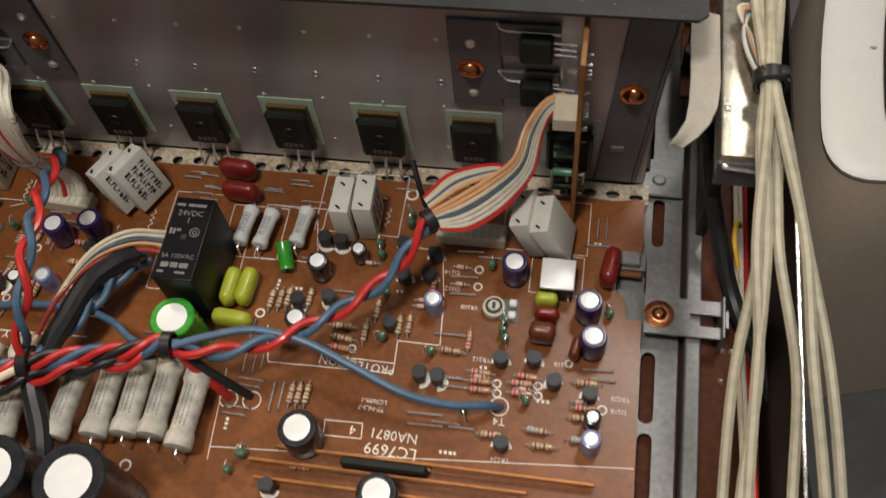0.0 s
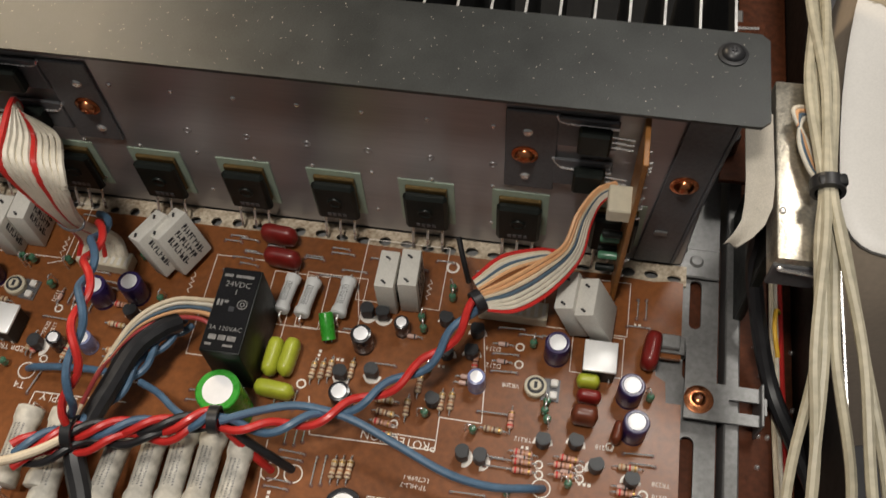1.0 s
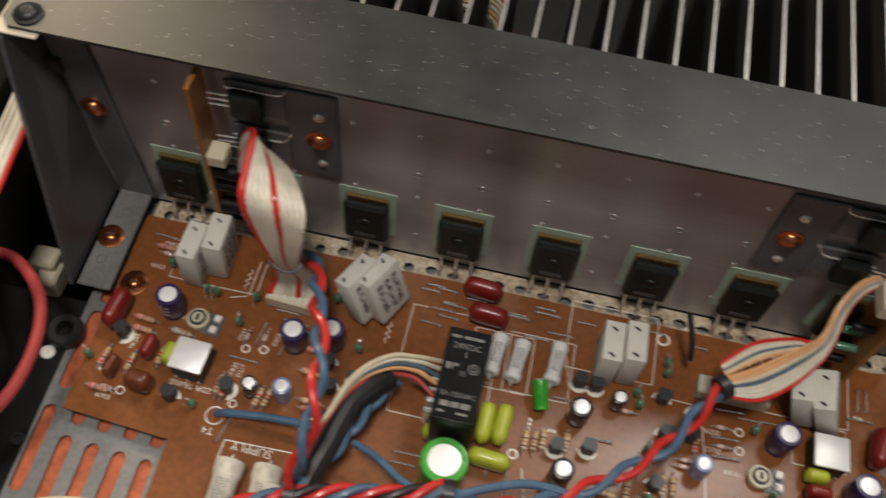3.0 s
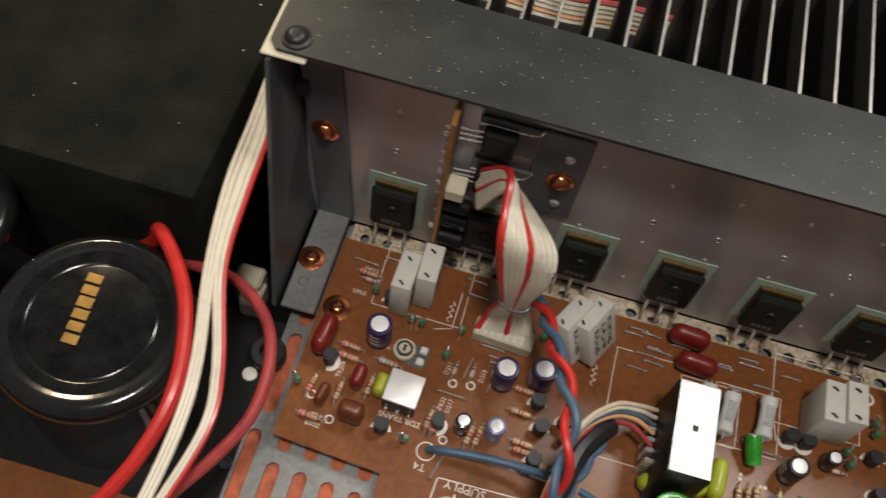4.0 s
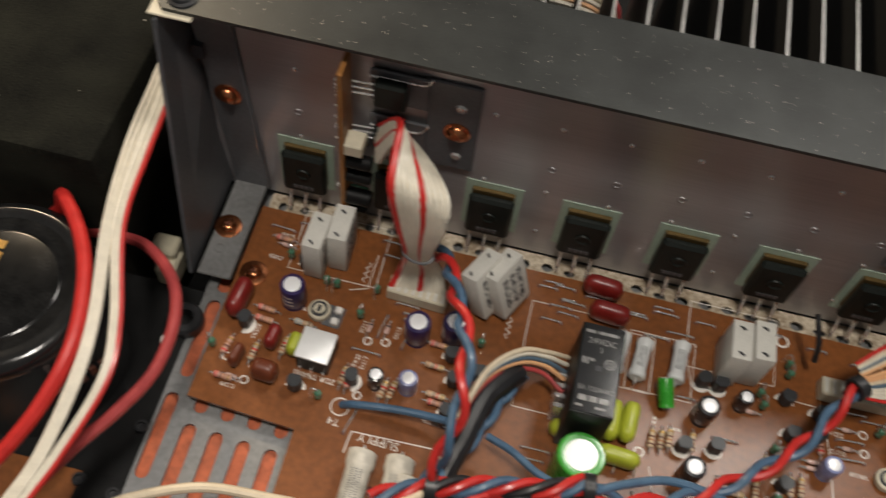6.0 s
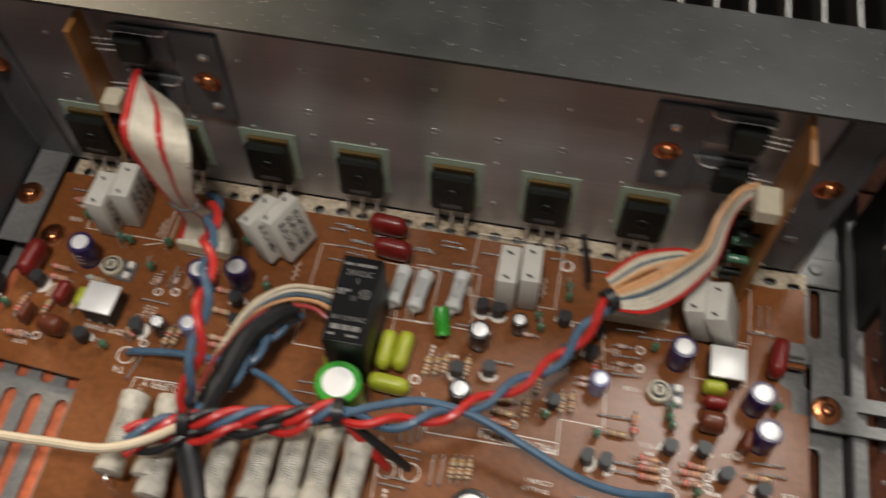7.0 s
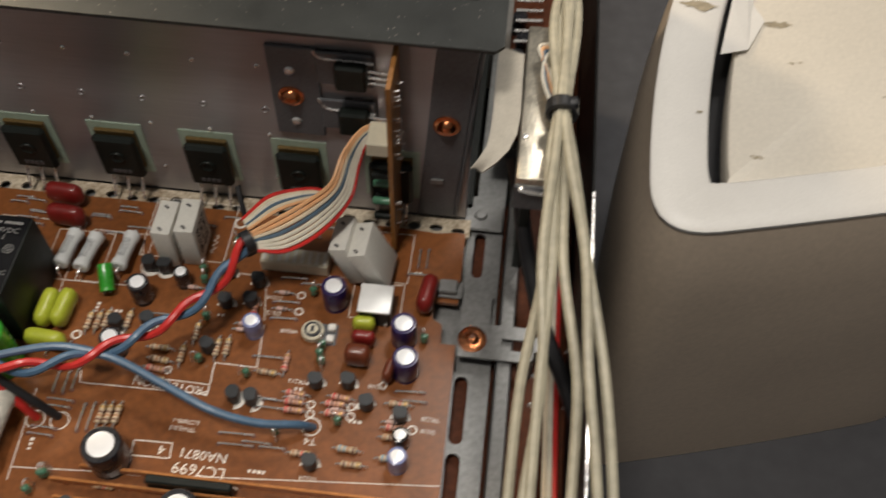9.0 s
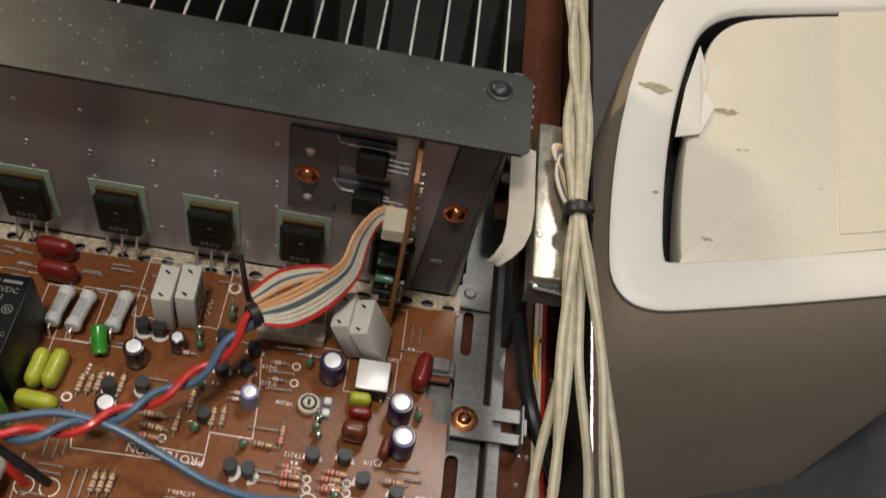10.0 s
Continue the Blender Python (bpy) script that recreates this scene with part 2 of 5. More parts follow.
# ---- structure ----
floor = tagged(new("floor"), "dark grey floor beside the bench", "floor", kind="structure")
bm = B(); box(bm, -3000, 3000, -3000, 3000, -420, -400); part("floor_slab", bm, M_FLOOR, floor)
bench = thing("workbench", "dark workbench top carrying the open amplifier", "bench", kind="structure")
bm = B(); box(bm, -900, 121, -700, 500, -90, -66, 2); part("bench_top", bm, M_DARK, bench)
bm = B(); box(bm, -860, 100, -660, 460, -400, -90); part("bench_body", bm, M_DARK, bench)

# amplifier chassis: perforated bottom, rails, lower board
chassis = thing("amplifier_chassis", "zinc-plated steel chassis of an opened amplifier with slotted bottom", "chassis")
bm = B()
holes = []
for i, x in enumerate((-200.3, -191.0, -181.7, -172.4)):
    holes.append(slot(x, -77.5 - 0.6 * i, 21, 4.6))
    holes.append(slot(x - 0.8, -118 - 0.6 * i, 52, 4.6))
    holes.append(slot(x - 1.2, -159, 22, 4.6))
holes += [slot(-208.2, -40.2, 7, 4.6), slot(-209.2, -62, 30, 4.6), slot(-210.5, -98, 30, 4.6)]
holes += [slot(76.2, -13.5, 20, 4.2), slot(74.9, -76.5, 25, 4.8), slot(74.9, -106, 28, 4.8), slot(74.9, -138, 28, 4.8), slot(74.5, -39, 9, 4.2)]
sheet(bm, [(-214, -172), (84.4, -172), (84.4, 130), (73.5, 130), (73.5, 14), (-214, 14)], holes, -7, -6)
part("slotted_bottom", bm, M_STEEL, chassis)
bm = B()
holes = []
for k in range(33):
    x = -198 + 8.3 * k
    rx_, ry_ = 1.7 + 0.9 * abs(math.sin(3.1 * k)), 1.2 + 0.8 * abs(math.cos(2.3 * k))
    holes.append([(x + rx_ * math.cos(a * math.pi / 6), -5.6 + 0.5 * math.sin(k * 1.7) + ry_ * math.sin(a * math.pi / 6)) for a in range(12)])
sheet(bm, [(-203, -8.6), (72, -8.6), (72, -0.4), (-203, -0.4)], holes, -3.2, -2.4)
part("scalloped_flange", bm, M_FLANGE, chassis, "pale scalloped edge strip")
bm = B(); box(bm, -213, 30, -175, 14, -9.6, -8); part("base_sheet", bm, M_TABLE, chassis, "reddish-brown sheet under the slots")
bm = B(); box(bm, 30.2, 85.6, -175, 14, -12, -10.4); part("under_board", bm, M_REDBOARD, chassis, "dark board under the slots")
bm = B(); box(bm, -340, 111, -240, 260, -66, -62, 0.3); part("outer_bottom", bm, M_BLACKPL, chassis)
# Added black sheet that paints the dark between the fins.
bm = B(); box(bm, -224, 72, 6, 101, -3, -1, 0.3); part("fin_shade_sheet", bm, M_BLACK, chassis)
bm = B(); box(bm, 86.2, 91.2, -180, 130, -50, -1.5, 0.5); part("side_rail", bm, M_STEEL, chassis)
bm = B(); box(bm, 111.4, 112.4, -230, 260, -64, 41.4, 0.3); pan = part("side_panel", bm, M_BLACKPL, chassis, "black inner face")
bm = B(); box(bm, 111.4, 112.4, -230, -16, 41.4, 42.2, 0.2); part("bright_edge", bm, M_TIN, pan)
bm = B(); box(bm, -332, -215, -172, -112, -8, -6, 0.3); part("rear_board", bm, M_PCB, chassis, "brown phenolic board")
bm = B(); box(bm, 91.4, 111.2, -180, 200, -12, -10, 0.3); part("side_board", bm, M_REDBOARD, chassis, "dark reddish-brown circuit board")
for k in range(16):
    bm = B(); lathe(bm, [(1.0, -10), (0.8, -9.2), (0.3, -8.6), (0, -8.5)], 8, mm(99 + 5 * (k % 3) + 2 * math.sin(k), -70 + 11 * (k // 3), 0).to_3x3().to_4x4())
    bmesh.ops.translate(bm, verts=bm.verts[:], vec=(99 + 5 * (k % 3) + 2 * math.sin(k), -70 + 11 * (k // 3), 0))
    part("solder_joint", bm, M_TIN, chassis)


def screw(parent, x, y, z, r, m=None, mat=None, washer=0.0):
    """A domed cross-head screw with its washer, as parts of a thing."""
    mat = mat or M_COPPER
    prof = [(0, 2.7), (r * 0.35, 2.6), (r * 0.65, 2.2), (r * 0.88, 1.4), (r, 0.6), (r, 0.0), (0, 0)] if m else [(0, 1.9), (r * 0.22, 1.95), (r * 0.3, 2.2), (r * 0.55, 2.15), (r * 0.85, 1.6), (r, 0.8), (r, 0.0), (0, 0)]
    s = part("screw", B_lathe(prof), mat, parent)
    s.matrix_basis = mm(x, y, z) @ (m or Matrix())
    if not m:
        bm = B(); box(bm, -r * 0.42, r * 0.42, -0.24, 0.24, 1.9, 2.24); box(bm, -0.24, 0.24, -r * 0.42, r * 0.42, 1.9, 2.23)
        part("recess", bm, M_BROWNB if mat is M_COPPER else M_INK, s)
    if washer:
        part("washer", B_lathe([(r, 0.75), (washer * 0.8, 0.7), (washer, 0.45), (washer, 0), (r * 0.5, 0)], 28), mat, s)
    return s


def B_lathe(profile, seg=20):
    bm = bmesh.new()
    lathe(bm, profile, seg)
    return bm


FACE = pose(0, 0, 0, 90, 0, 0)      # turns z towards -y

# rail clip with its copper screw
bm = B()
sheet(bm, [(72.4, -60), (86.8, -60), (97.7, -60), (97.7, -56), (87.2, -56), (87.2, -51.6), (97.7, -51.6), (97.7, -46.6), (82.7, -46.6), (82.7, -33), (72.4, -33)], [], 0.2, 1.2)
part("board_clip", bm, M_STEEL, chassis)
bm = B(); box(bm, 63.5, 72, -37.5, -31, 0.4, 1.6, 0.3); box(bm, 63.5, 70, -36.8, -31.6, 1.4, 4.2, 0.4); part("board_latch", bm, M_STEEL, chassis)
bm = B(); box(bm, 97.2, 98.2, -60.6, -45.6, -9, 4, 0.3); box(bm, 98.2, 99.7, -55.6, -49.6, -6, 1); part("clip_lip", bm, M_STEEL, chassis)
screw(chassis, 77.1, -53.2, 1.2, 2.5, washer=5.0)
bm = B(); box(bm, 66, 84, -4, 8, -4, -2.6, 0.5); part("corner_tab", bm, M_STEEL, chassis)
bm = B(); lathe(bm, [(0, 1.5), (2, 1.2), (2.6, 0), (0, 0)], 14); p = part("rivet", bm, M_STEEL, chassis); p.matrix_basis = mm(75.5, 2.5, -2.6)

# ---- heatsink ----
heatsink = thing("heatsink", "grey aluminium heatsink with thin cooling fins and dark top plate", "heatsink")
bm = B(); box(bm, -221, 70, 0, 5, -2, 91.9, 0.4); part("base_plate", bm, M_HEAT, heatsink)
bm = B()
sheet(bm, [(-228, -6), (-225.5, -9), (75.5, -9), (78, -6.5), (78, 23), (75.5, 25.5), (-225.5, 25.5), (-228, 23)], [], 92, 93.2)
part("top_plate", bm, M_TOPPL, heatsink, "dark grey painted steel strip")
bm = B(); box(bm, -229.6, -216.5, -10.8, 22, 91.0, 91.9, 0.3); part("corner_shim", bm, M_CREAM, heatsink)
for x, y in ((67.3, 16.5), (-221.2, -3.6)):
    s = screw(heatsink, x, y, 93.2, 3.4, mat=M_WBLACK, washer=4.4)
bm = B()
rnd = random.Random(12)
for k in range(420):
    x, y, r = rnd.uniform(-224, 74), rnd.uniform(-8, 24), 0.05 + 0.09 * rnd.random() ** 2
    box(bm, x - r, x + r * 1.6, y - r, y + r, 93.15, 93.2 + r * 0.5)
tagged(part("dust", bm, M_PAPER, heatsink, "pale dust specks"), kind="stuff")
for k in range(30):
    x = 68.7 - 10.53 * k
    if x < -222:
        break
    # Sides carry the shade of the gaps in their colour.
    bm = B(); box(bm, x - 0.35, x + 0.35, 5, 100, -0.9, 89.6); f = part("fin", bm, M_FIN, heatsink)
    bm = B(); box(bm, x - 0.4, x + 0.4, 5, 100, 89.6, 90.1); part("bright_edge", bm, M_FINEDGE, f)
# punched dots and shallow dimples in rows along the plate
for k in range(10):
    for z, r in ((68.8, 0.95), (48.2, 1.35), (35.7, 0.85), (12.0, 0.8)):
        if z > 40 and k in (7, 8) or z == 48.2 and k == 6:
            continue
        bm = B()
        if r > 1:
            lathe(bm, [(0, 0.05), (r * 0.62, 0.08), (r * 0.8, 0.34), (r, 0.28), (r * 1.15, 0)], 16)
        else:
            lathe(bm, [(0, 0.6), (r * 0.6, 0.45), (r, 0)], 12)
        p = part("punch_mark", bm, M_TIN if r < 1 else M_HEAT, heatsink)
        p.matrix_basis = mm(-0.3 - 21.15 * k, 0, z) @ FACE

# folded end brackets with a copper screw
def slanted(bm, vs, lean):
    """Leans a sheet sideways: lean is the shift at the foot, in millimetres."""
    for v in vs:
        v.co.x += lean * (91.8 - v.co.z) / 91.8


for name, x0, x1, xe, xs, zs in (("end_bracket", 58.2, 71.6, 71.7, 61.6, 50.8), ("end_bracket", -222.2, -209.4, -221.8, -213.8, 51.2)):
    br = thing(name, "dark grey folded steel bracket screwed to the heatsink", "bracket", "heatsink end brackets")
    s = -1 if xe < 0 else 1
    bm = B(); slanted(bm, box(bm, x0, x1, -1.6, -0.1, 0.5, 91.8, 0.3), -6.4 * s if s > 0 else 5.6)
    part("flange", bm, M_GREYMET, br)
    bm = B()
    if s > 0:
        slanted(bm, box(bm, xe, xe + 1.4, -1.6, 25, 0.5, 91.8, 0.3), -6.4)
    else:
        # the wall's free edge slants out from the top to the foot
        for dx in (-1.3, 0):
            for x, y, z in ((-222, 25, 90.2), (-226.6, -11.6, 90.2), (-218.4, -42.5, 1.0), (-218.4, 25, 1.0)):
                bm.verts.new((x + dx, y, z))
        v = list(bm.verts)
        for q in ((0, 1, 2, 3), (7, 6, 5, 4), (0, 4, 5, 1), (1, 5, 6, 2), (2, 6, 7, 3), (3, 7, 4, 0)):
            bm.faces.new([v[k] for k in q])
    part("side_wall", bm, M_GREYMET, br)
    screw(br, xs, -1.6, zs, 3.2, FACE, washer=4.6)
    if s > 0:
        bm = B(); box(bm, 56.5, 61, -2.4, -1.6, 20, 22.5, 0.2); part("punched_tab", bm, M_STEEL, br)
    else:
        bm = B(); box(bm, -217, -205, -42, 3.2, 1.0, 2.2, 0.4); part("foot", bm, M_STEEL, br, "bare zinc foot")
        # A dark block paints the shade of a square cut-out; nothing is cut.
        bm = B(); box(bm, -222.3, -218.6, -3.6, -1.4, 68, 73.5); part("hole_shade", bm, M_INK, br, "square dark block painted as a shaded cut-out")
        screw(br, -212.6, -21.6, 2.2, 2.9, washer=4.8)
        bm = B(); lathe(bm, [(1.5, 0), (1.7, 0.25), (1.9, 0)], 16); p = part("stamped_ring", bm, M_STEEL, br); p.matrix_basis = mm(-212.5, -31, 2.2)

# ---- circuit board ----
board = thing("circuit_board", "brown phenolic amplifier circuit board with white print", "circuit board")
bm = B()
sheet(bm, [(-204.3, -85), (-167.6, -87.5), (-167.6, -170), (72.6, -170), (71.6, -55.5), (66.5, -55.5), (66, -48), (62.5, -46), (62.5, -39), (70.8, -39), (70.6, -9), (68, -8.4), (60, -9.6), (47, -8.8),
           (20, -9), (-60, -8.7), (-120, -9), (-204.3, -8.6)], [], -1.6, 0)
part("laminate", bm, M_PCB, board)


def ring(x, y, r0, r1, z=0.02):
    bm = B()
    n = 20
    a = [bm.verts.new((x + r0 * math.cos(6.2832 * k / n), y + r0 * math.sin(6.2832 * k / n), z + 0.04)) for k in range(n)]
    b = [bm.verts.new((x + r1 * math.cos(6.2832 * k / n), y + r1 * math.sin(6.2832 * k / n), z + 0.04)) for k in range(n)]
    for k in range(n):
        bm.faces.new((a[k], a[(k + 1) % n], b[(k + 1) % n], b[k]))
    part("print_ring", bm, M_RING, board, smooth=0)


def line(pts, w=0.35):
    """White print lines along a run of points."""
    bm = B()
    for (x0, y0), (x1, y1) in zip(pts, pts[1:]):
        d = Vector((x1 - x0, y1 - y0)).normalized() * w / 2
        n = Vector((-d.y, d.x))
        bm.faces.new([bm.verts.new((px, py, 0.05)) for px, py in ((x0 - d.x - n.x, y0 - d.y - n.y), (x1 + d.x - n.x, y1 + d.y - n.y), (x1 + d.x + n.x, y1 + d.y + n.y), (x0 - d.x + n.x, y0 - d.y + n.y))])
    part("print_line", bm, M_PRINT, board, smooth=0)


def words(text, x, y, size, turn=180.0, parent=None, mat=None, m=None, name="lettering"):
    """Printed lettering, flat on the board or, by the pose m, on a thing."""
    cu = bpy.data.curves.new("lettering", "FONT")
    cu.body, cu.size, cu.align_x, cu.align_y = text, size * MM, "CENTER", "CENTER"
    cu.resolution_u = 2
    tmp = bpy.data.objects.new("lettering", cu)
    scene.collection.objects.link(tmp)
    bpy.context.view_layer.update()
    me = bpy.data.meshes.new_from_object(tmp.evaluated_get(bpy.context.evaluated_depsgraph_get()))
    bpy.data.objects.remove(tmp)
    me.materials.append(mat or M_PRINT)
    ob = new(name, me)
    ob.parent = parent or board
    ob.matrix_basis = m if m is not None else mm(x, y, 0.06, 0, 0, turn)
    return ob


def jumper(x, y, length, turn):
    bm = B()
    h = length / 2
    tube(bm, smooth_path([(-h, 0, -0.2), (-h + 0.1, 0, 0.7), (-h + 0.8, 0, 1.0), (h - 0.8, 0, 1.0), (h - 0.1, 0, 0.7), (h, 0, -0.2)], 2), 0.3, 6)
    p = part("jumper_wire", bm, M_TIN, board)
    p.matrix_basis = mm(x, y, 0, 0, 0, turn)
    for s in (-h, h):
        bm = B(); lathe(bm, [(0.0, 0.10), (0.75, 0.08), (0.85, 0.0)], 8); q = part("solder_eye", bm, M_BROWNB, p); q.matrix_basis = mm(s, 0, 0.02)

# ---- components ----
def put(proto, spots):
    """Stands a thing and its copies at (x, y, turn) spots, in millimetres."""
    for i, s in enumerate(spots):
        m = mm(s[0], s[1], 0, 0, 0, s[2] if len(s) > 2 else 0)
        if i == 0:
            proto.matrix_basis = m
        else:
            copy_thing(proto, m)


def power_transistor():
    t = thing("power_transistor", "black power transistor on pale green mica pad against the heatsink", "transistor", "power transistors on the heatsink")
    bm = B(); box(bm, -9.9, 9.9, -0.35, -0.02, 8, 34); part("mica_pad", bm, M_MICA, t)
    bm = B(); box(bm, -7.4, 7.4, -1.9, -0.36, 12, 31.2, 0.3); part("metal_tab", bm, M_TABEDGE, t, "dull gold tab edge")
    bm = B(); box(bm, -7.8, 7.8, -5.4, -1.9, 9.6, 30.2, 1.1)
    part("body", bm, M_BLACK, t)
    bm = B(); lathe(bm, [(0, 0.2), (1.6, 0.25), (2.0, 0.6), (2.5, 0.6), (2.7, 0)], 16); p = part("dimple", bm, M_BLACK, t); p.matrix_basis = mm(0, -5.4, 21) @ FACE
    for k in range(4):
        bm = B(); box(bm, -3.6 + 1.9 * k, -2.3 + 1.9 * k, -5.55, -5.38, 12.4, 14.2); part("print_bar", bm, M_GREYMET, t)
    for x in (-5.45, 0, 5.45):
        bm = B(); tube(bm, smooth_path([(x, -3.2, 10), (x, -3.8, 8), (x, -5.6, 4), (x, -7, -0.5)], 4), 0.5, 6); part("lead", bm, M_TIN, t)
    return t


put(power_transistor(), [(42.6 - 33.1 * k, 0) for k in range(8)])


def electrolytic(r, h, sleeve, label, group, q=0.7):
    t = thing("electrolytic_capacitor", label, "capacitor", group)
    bm = B(); lathe(bm, [(0, 0.2), (r, 0.2), (r, 0.9), (r * 0.95, 1.3), (r, 1.8), (r, h - 0.6), (r * 0.95, h - 0.15), (r * (q + 0.06), h), (r * q, h - 0.1), (0, h - 0.1)], 24); part("sleeve", bm, sleeve, t)
    bm = B(); lathe(bm, [(r * (q - 0.01), h - 0.4), (r * (q - 0.02), h - 0.02), (r * (q - 0.1), h + 0.06), (0, h + 0.06)], 24); part("can_top", bm, M_ALU, t, "bright aluminium top")
    bm = B()
    for a in range(-3, 4):
        for z in (0.35, 0.55, 0.75):
            lathe(bm, [(0, 0.05), (0.35, 0.05), (0.35, 0)], 4, pose(r * math.sin(a * 0.13 + 2.6) * 1.0, -r * math.cos(a * 0.13 + 2.6), h * z, 90, 0, math.degrees(a * 0.13 + 2.6)))
    part("side_print", bm, M_PRINT, t)
    for s in (-1, 1):
        bm = B(); tube(bm, [(s * r * 0.4, 0, -0.5), (s * r * 0.4, 0, 0.6)], 0.3, 6); part("lead", bm, M_TIN, t)
    return t


put(electrolytic(4.3, 12, M_NAVY, "dark navy electrolytic capacitor with bright top on the board", "navy capacitors"),
    [(28.2, -44.0, 20), (53.9, -55.7, 70), (56.1, -68.1, 50), (-181.5, -43.1, 200), (-137.3, -45.7, 120), (-125.1, -42.4, 140)])
put(electrolytic(3.7, 11, M_BLKSL, "black electrolytic capacitor with bright top on the board", "black capacitors"),
    [(-41.8, -71.7, 20), (-38.9, -50.0, 120)])
put(electrolytic(2.7, 8.5, M_BLKSL, "small black electrolytic capacitor with bright top", "small black capacitors"),
    [(-26.3, -42.5, 0), (57.8, -93.6, 90), (-146.4, -65.9, 30)])
put(electrolytic(3.1, 9, M_VIOLET, "pale violet-blue electrolytic capacitor with bright top", "pale blue capacitors"),
    [(2.5, -59.0, 40), (57.8, -100.9, 0), (-135.8, -64.7, 60)])
put(electrolytic(6.2, 14, M_BLKSL, "squat black electrolytic capacitor with bright top", "squat black capacitors"), [(-31.8, -109.9, 150), (-3.7, -126.5, 30)])
put(electrolytic(7.4, 21, M_GREENSL, "tall bright green electrolytic capacitor with silver top", "green capacitor"), [(-78.7, -80.8, 0)])
put(electrolytic(10.8, 36, M_BLKSL, "large black electrolytic capacitor with silver top", "large capacitors", 0.66), [(-87.0, -139.0, 30), (-111.5, -139.7, 70)])
g = electrolytic(2.6, 10, M_GREENSL, "small green capacitor leaning over on its leads", "leaning green capacitor")
g.matrix_basis = mm(-51.1, -50.8, 3, -62, 0, 16)


def film_cap(length, width, height, mat, label, group):
    t = thing("film_capacitor", label, "capacitor", group)
    bm = B()
    n, rings = 16, []
    for i in range(13):
        u = -1 + 2 * i / 12
        s = max(0.02, (1 - abs(u) ** 6)) ** 0.5
        rings.append([bm.verts.new((u * length / 2, width / 2 * s * math.copysign(abs(math.cos(a)) ** 0.8, math.cos(a)), 1.0 + height / 2 + height / 2 * s * math.copysign(abs(math.sin(a)) ** 0.8, math.sin(a)))) for a in (2 * math.pi * k / n for k in range(n))])
    for a, b in zip(rings, rings[1:]):
        for k in range(n):
            bm.faces.new((a[k], a[(k + 1) % n], b[(k + 1) % n], b[k]))
    bm.faces.new(rings[0]); bm.faces.new(rings[-1])
    part("dipped_body", bm, mat, t, smooth=70)
    for s in (-1, 1):
        bm = B(); tube(bm, [(s * length * 0.3, 0, -0.5), (s * length * 0.3, 0, 2)], 0.3, 6); part("lead", bm, M_TIN, t)
    return t


put(film_cap(14.5, 6, 9.5, M_RED, "glossy dark red dipped film capacitor on the board", "red capacitors"),
    [(-78.3, -12.7, -4), (-74.6, -22.2, -4), (60.0, -39.7, 82), (-198.5, -49.3, 84)])
put(film_cap(14.5, 5.6, 8, M_LIME, "lime green dipped film capacitor on the board", "lime green capacitors"),
    [(-68.6, -60.4, 88), (-63.0, -59.8, 86), (-81.2, -68.2, -8), (-65.1, -72.3, -4)])
put(film_cap(8, 4.6, 7, M_LIME, "small lime green dipped film capacitor", "small lime capacitors"), [(39.8, -53.5, 0), (-175.5, -60.8, 86)])
put(film_cap(8.5, 4.4, 7, M_RED, "small dark red dipped film capacitor", "small red capacitors"), [(40.5, -58.9, -2), (-183.4, -60.0, 84)])
put(film_cap(9, 6.5, 9, M_BROWN, "brown dipped film capacitor on the board", "brown capacitors"), [(39.6, -66.0, -2), (-182.0, -72.6, -4)])
put(film_cap(8, 3.6, 7, M_BROWN, "slim brown dipped film capacitor", "slim brown capacitors"), [(50.8, -70.1, 80), (-192.8, -69.3, 80)])


def cement_resistor(group, printed=True):
    t = thing("cement_resistor", "white cement resistor standing on end, dark print on its side" if printed else "plain white cement resistor leaning over on the board", "resistor", group)
    bm = B(); box(bm, -3.4, 3.4, -7.2, 7.2, 0.6, 21, 0.5, 2); part("body", bm, M_CEMENT, t)
    if printed:
        # three rows of dense strokes that run down the side
        bm = B()
        rnd = random.Random(4)
        for r in range(3):
            z = 17.5
            while z > 4:
                h = rnd.uniform(0.9, 1.7)
                y0 = -4.6 + 3.4 * r
                box(bm, 3.39, 3.45, y0, y0 + 2.5, z - 0.45, z)
                box(bm, 3.39, 3.45, y0 + rnd.choice((0, 1.0, 2.0)), y0 + rnd.choice((0.5, 1.4, 2.5)) + 0.01, z - h, z - 0.4)
                z -= h + 0.45
        part("side_print", bm, M_INK, t)
    for y in (-4.6, 4.8):
        bm = B(); tube(bm, [(-1.2, y, 20.6), (-0.6, y - 0.5, 21.5), (0.5, y - 1.4, 21.6)], 0.4, 6); part("wire_end", bm, M_INK, t)
    return t


c = cement_resistor("cement resistors")
put(c, [(-32.8, -29.1, 0), (-25.3, -27.4, 2), (-177.8, -25.7, -2), (-170.8, -20.5, 1)])
# this pair leans over towards the plug
for x, y in ((-115.2, -27.2), (-108.6, -25.4)):
    copy_thing(c, mm(x, y, 1.4, 0, -19, -27))
c = cement_resistor("leaning cement resistors", False)
c.matrix_basis = mm(30.9, -28.9, 0, 0, -20, -4) @ mm(5.5, 0, 0)
copy_thing(c, mm(37.9, -30.8, 0, 0, -24, -4) @ mm(7, 0, 0))


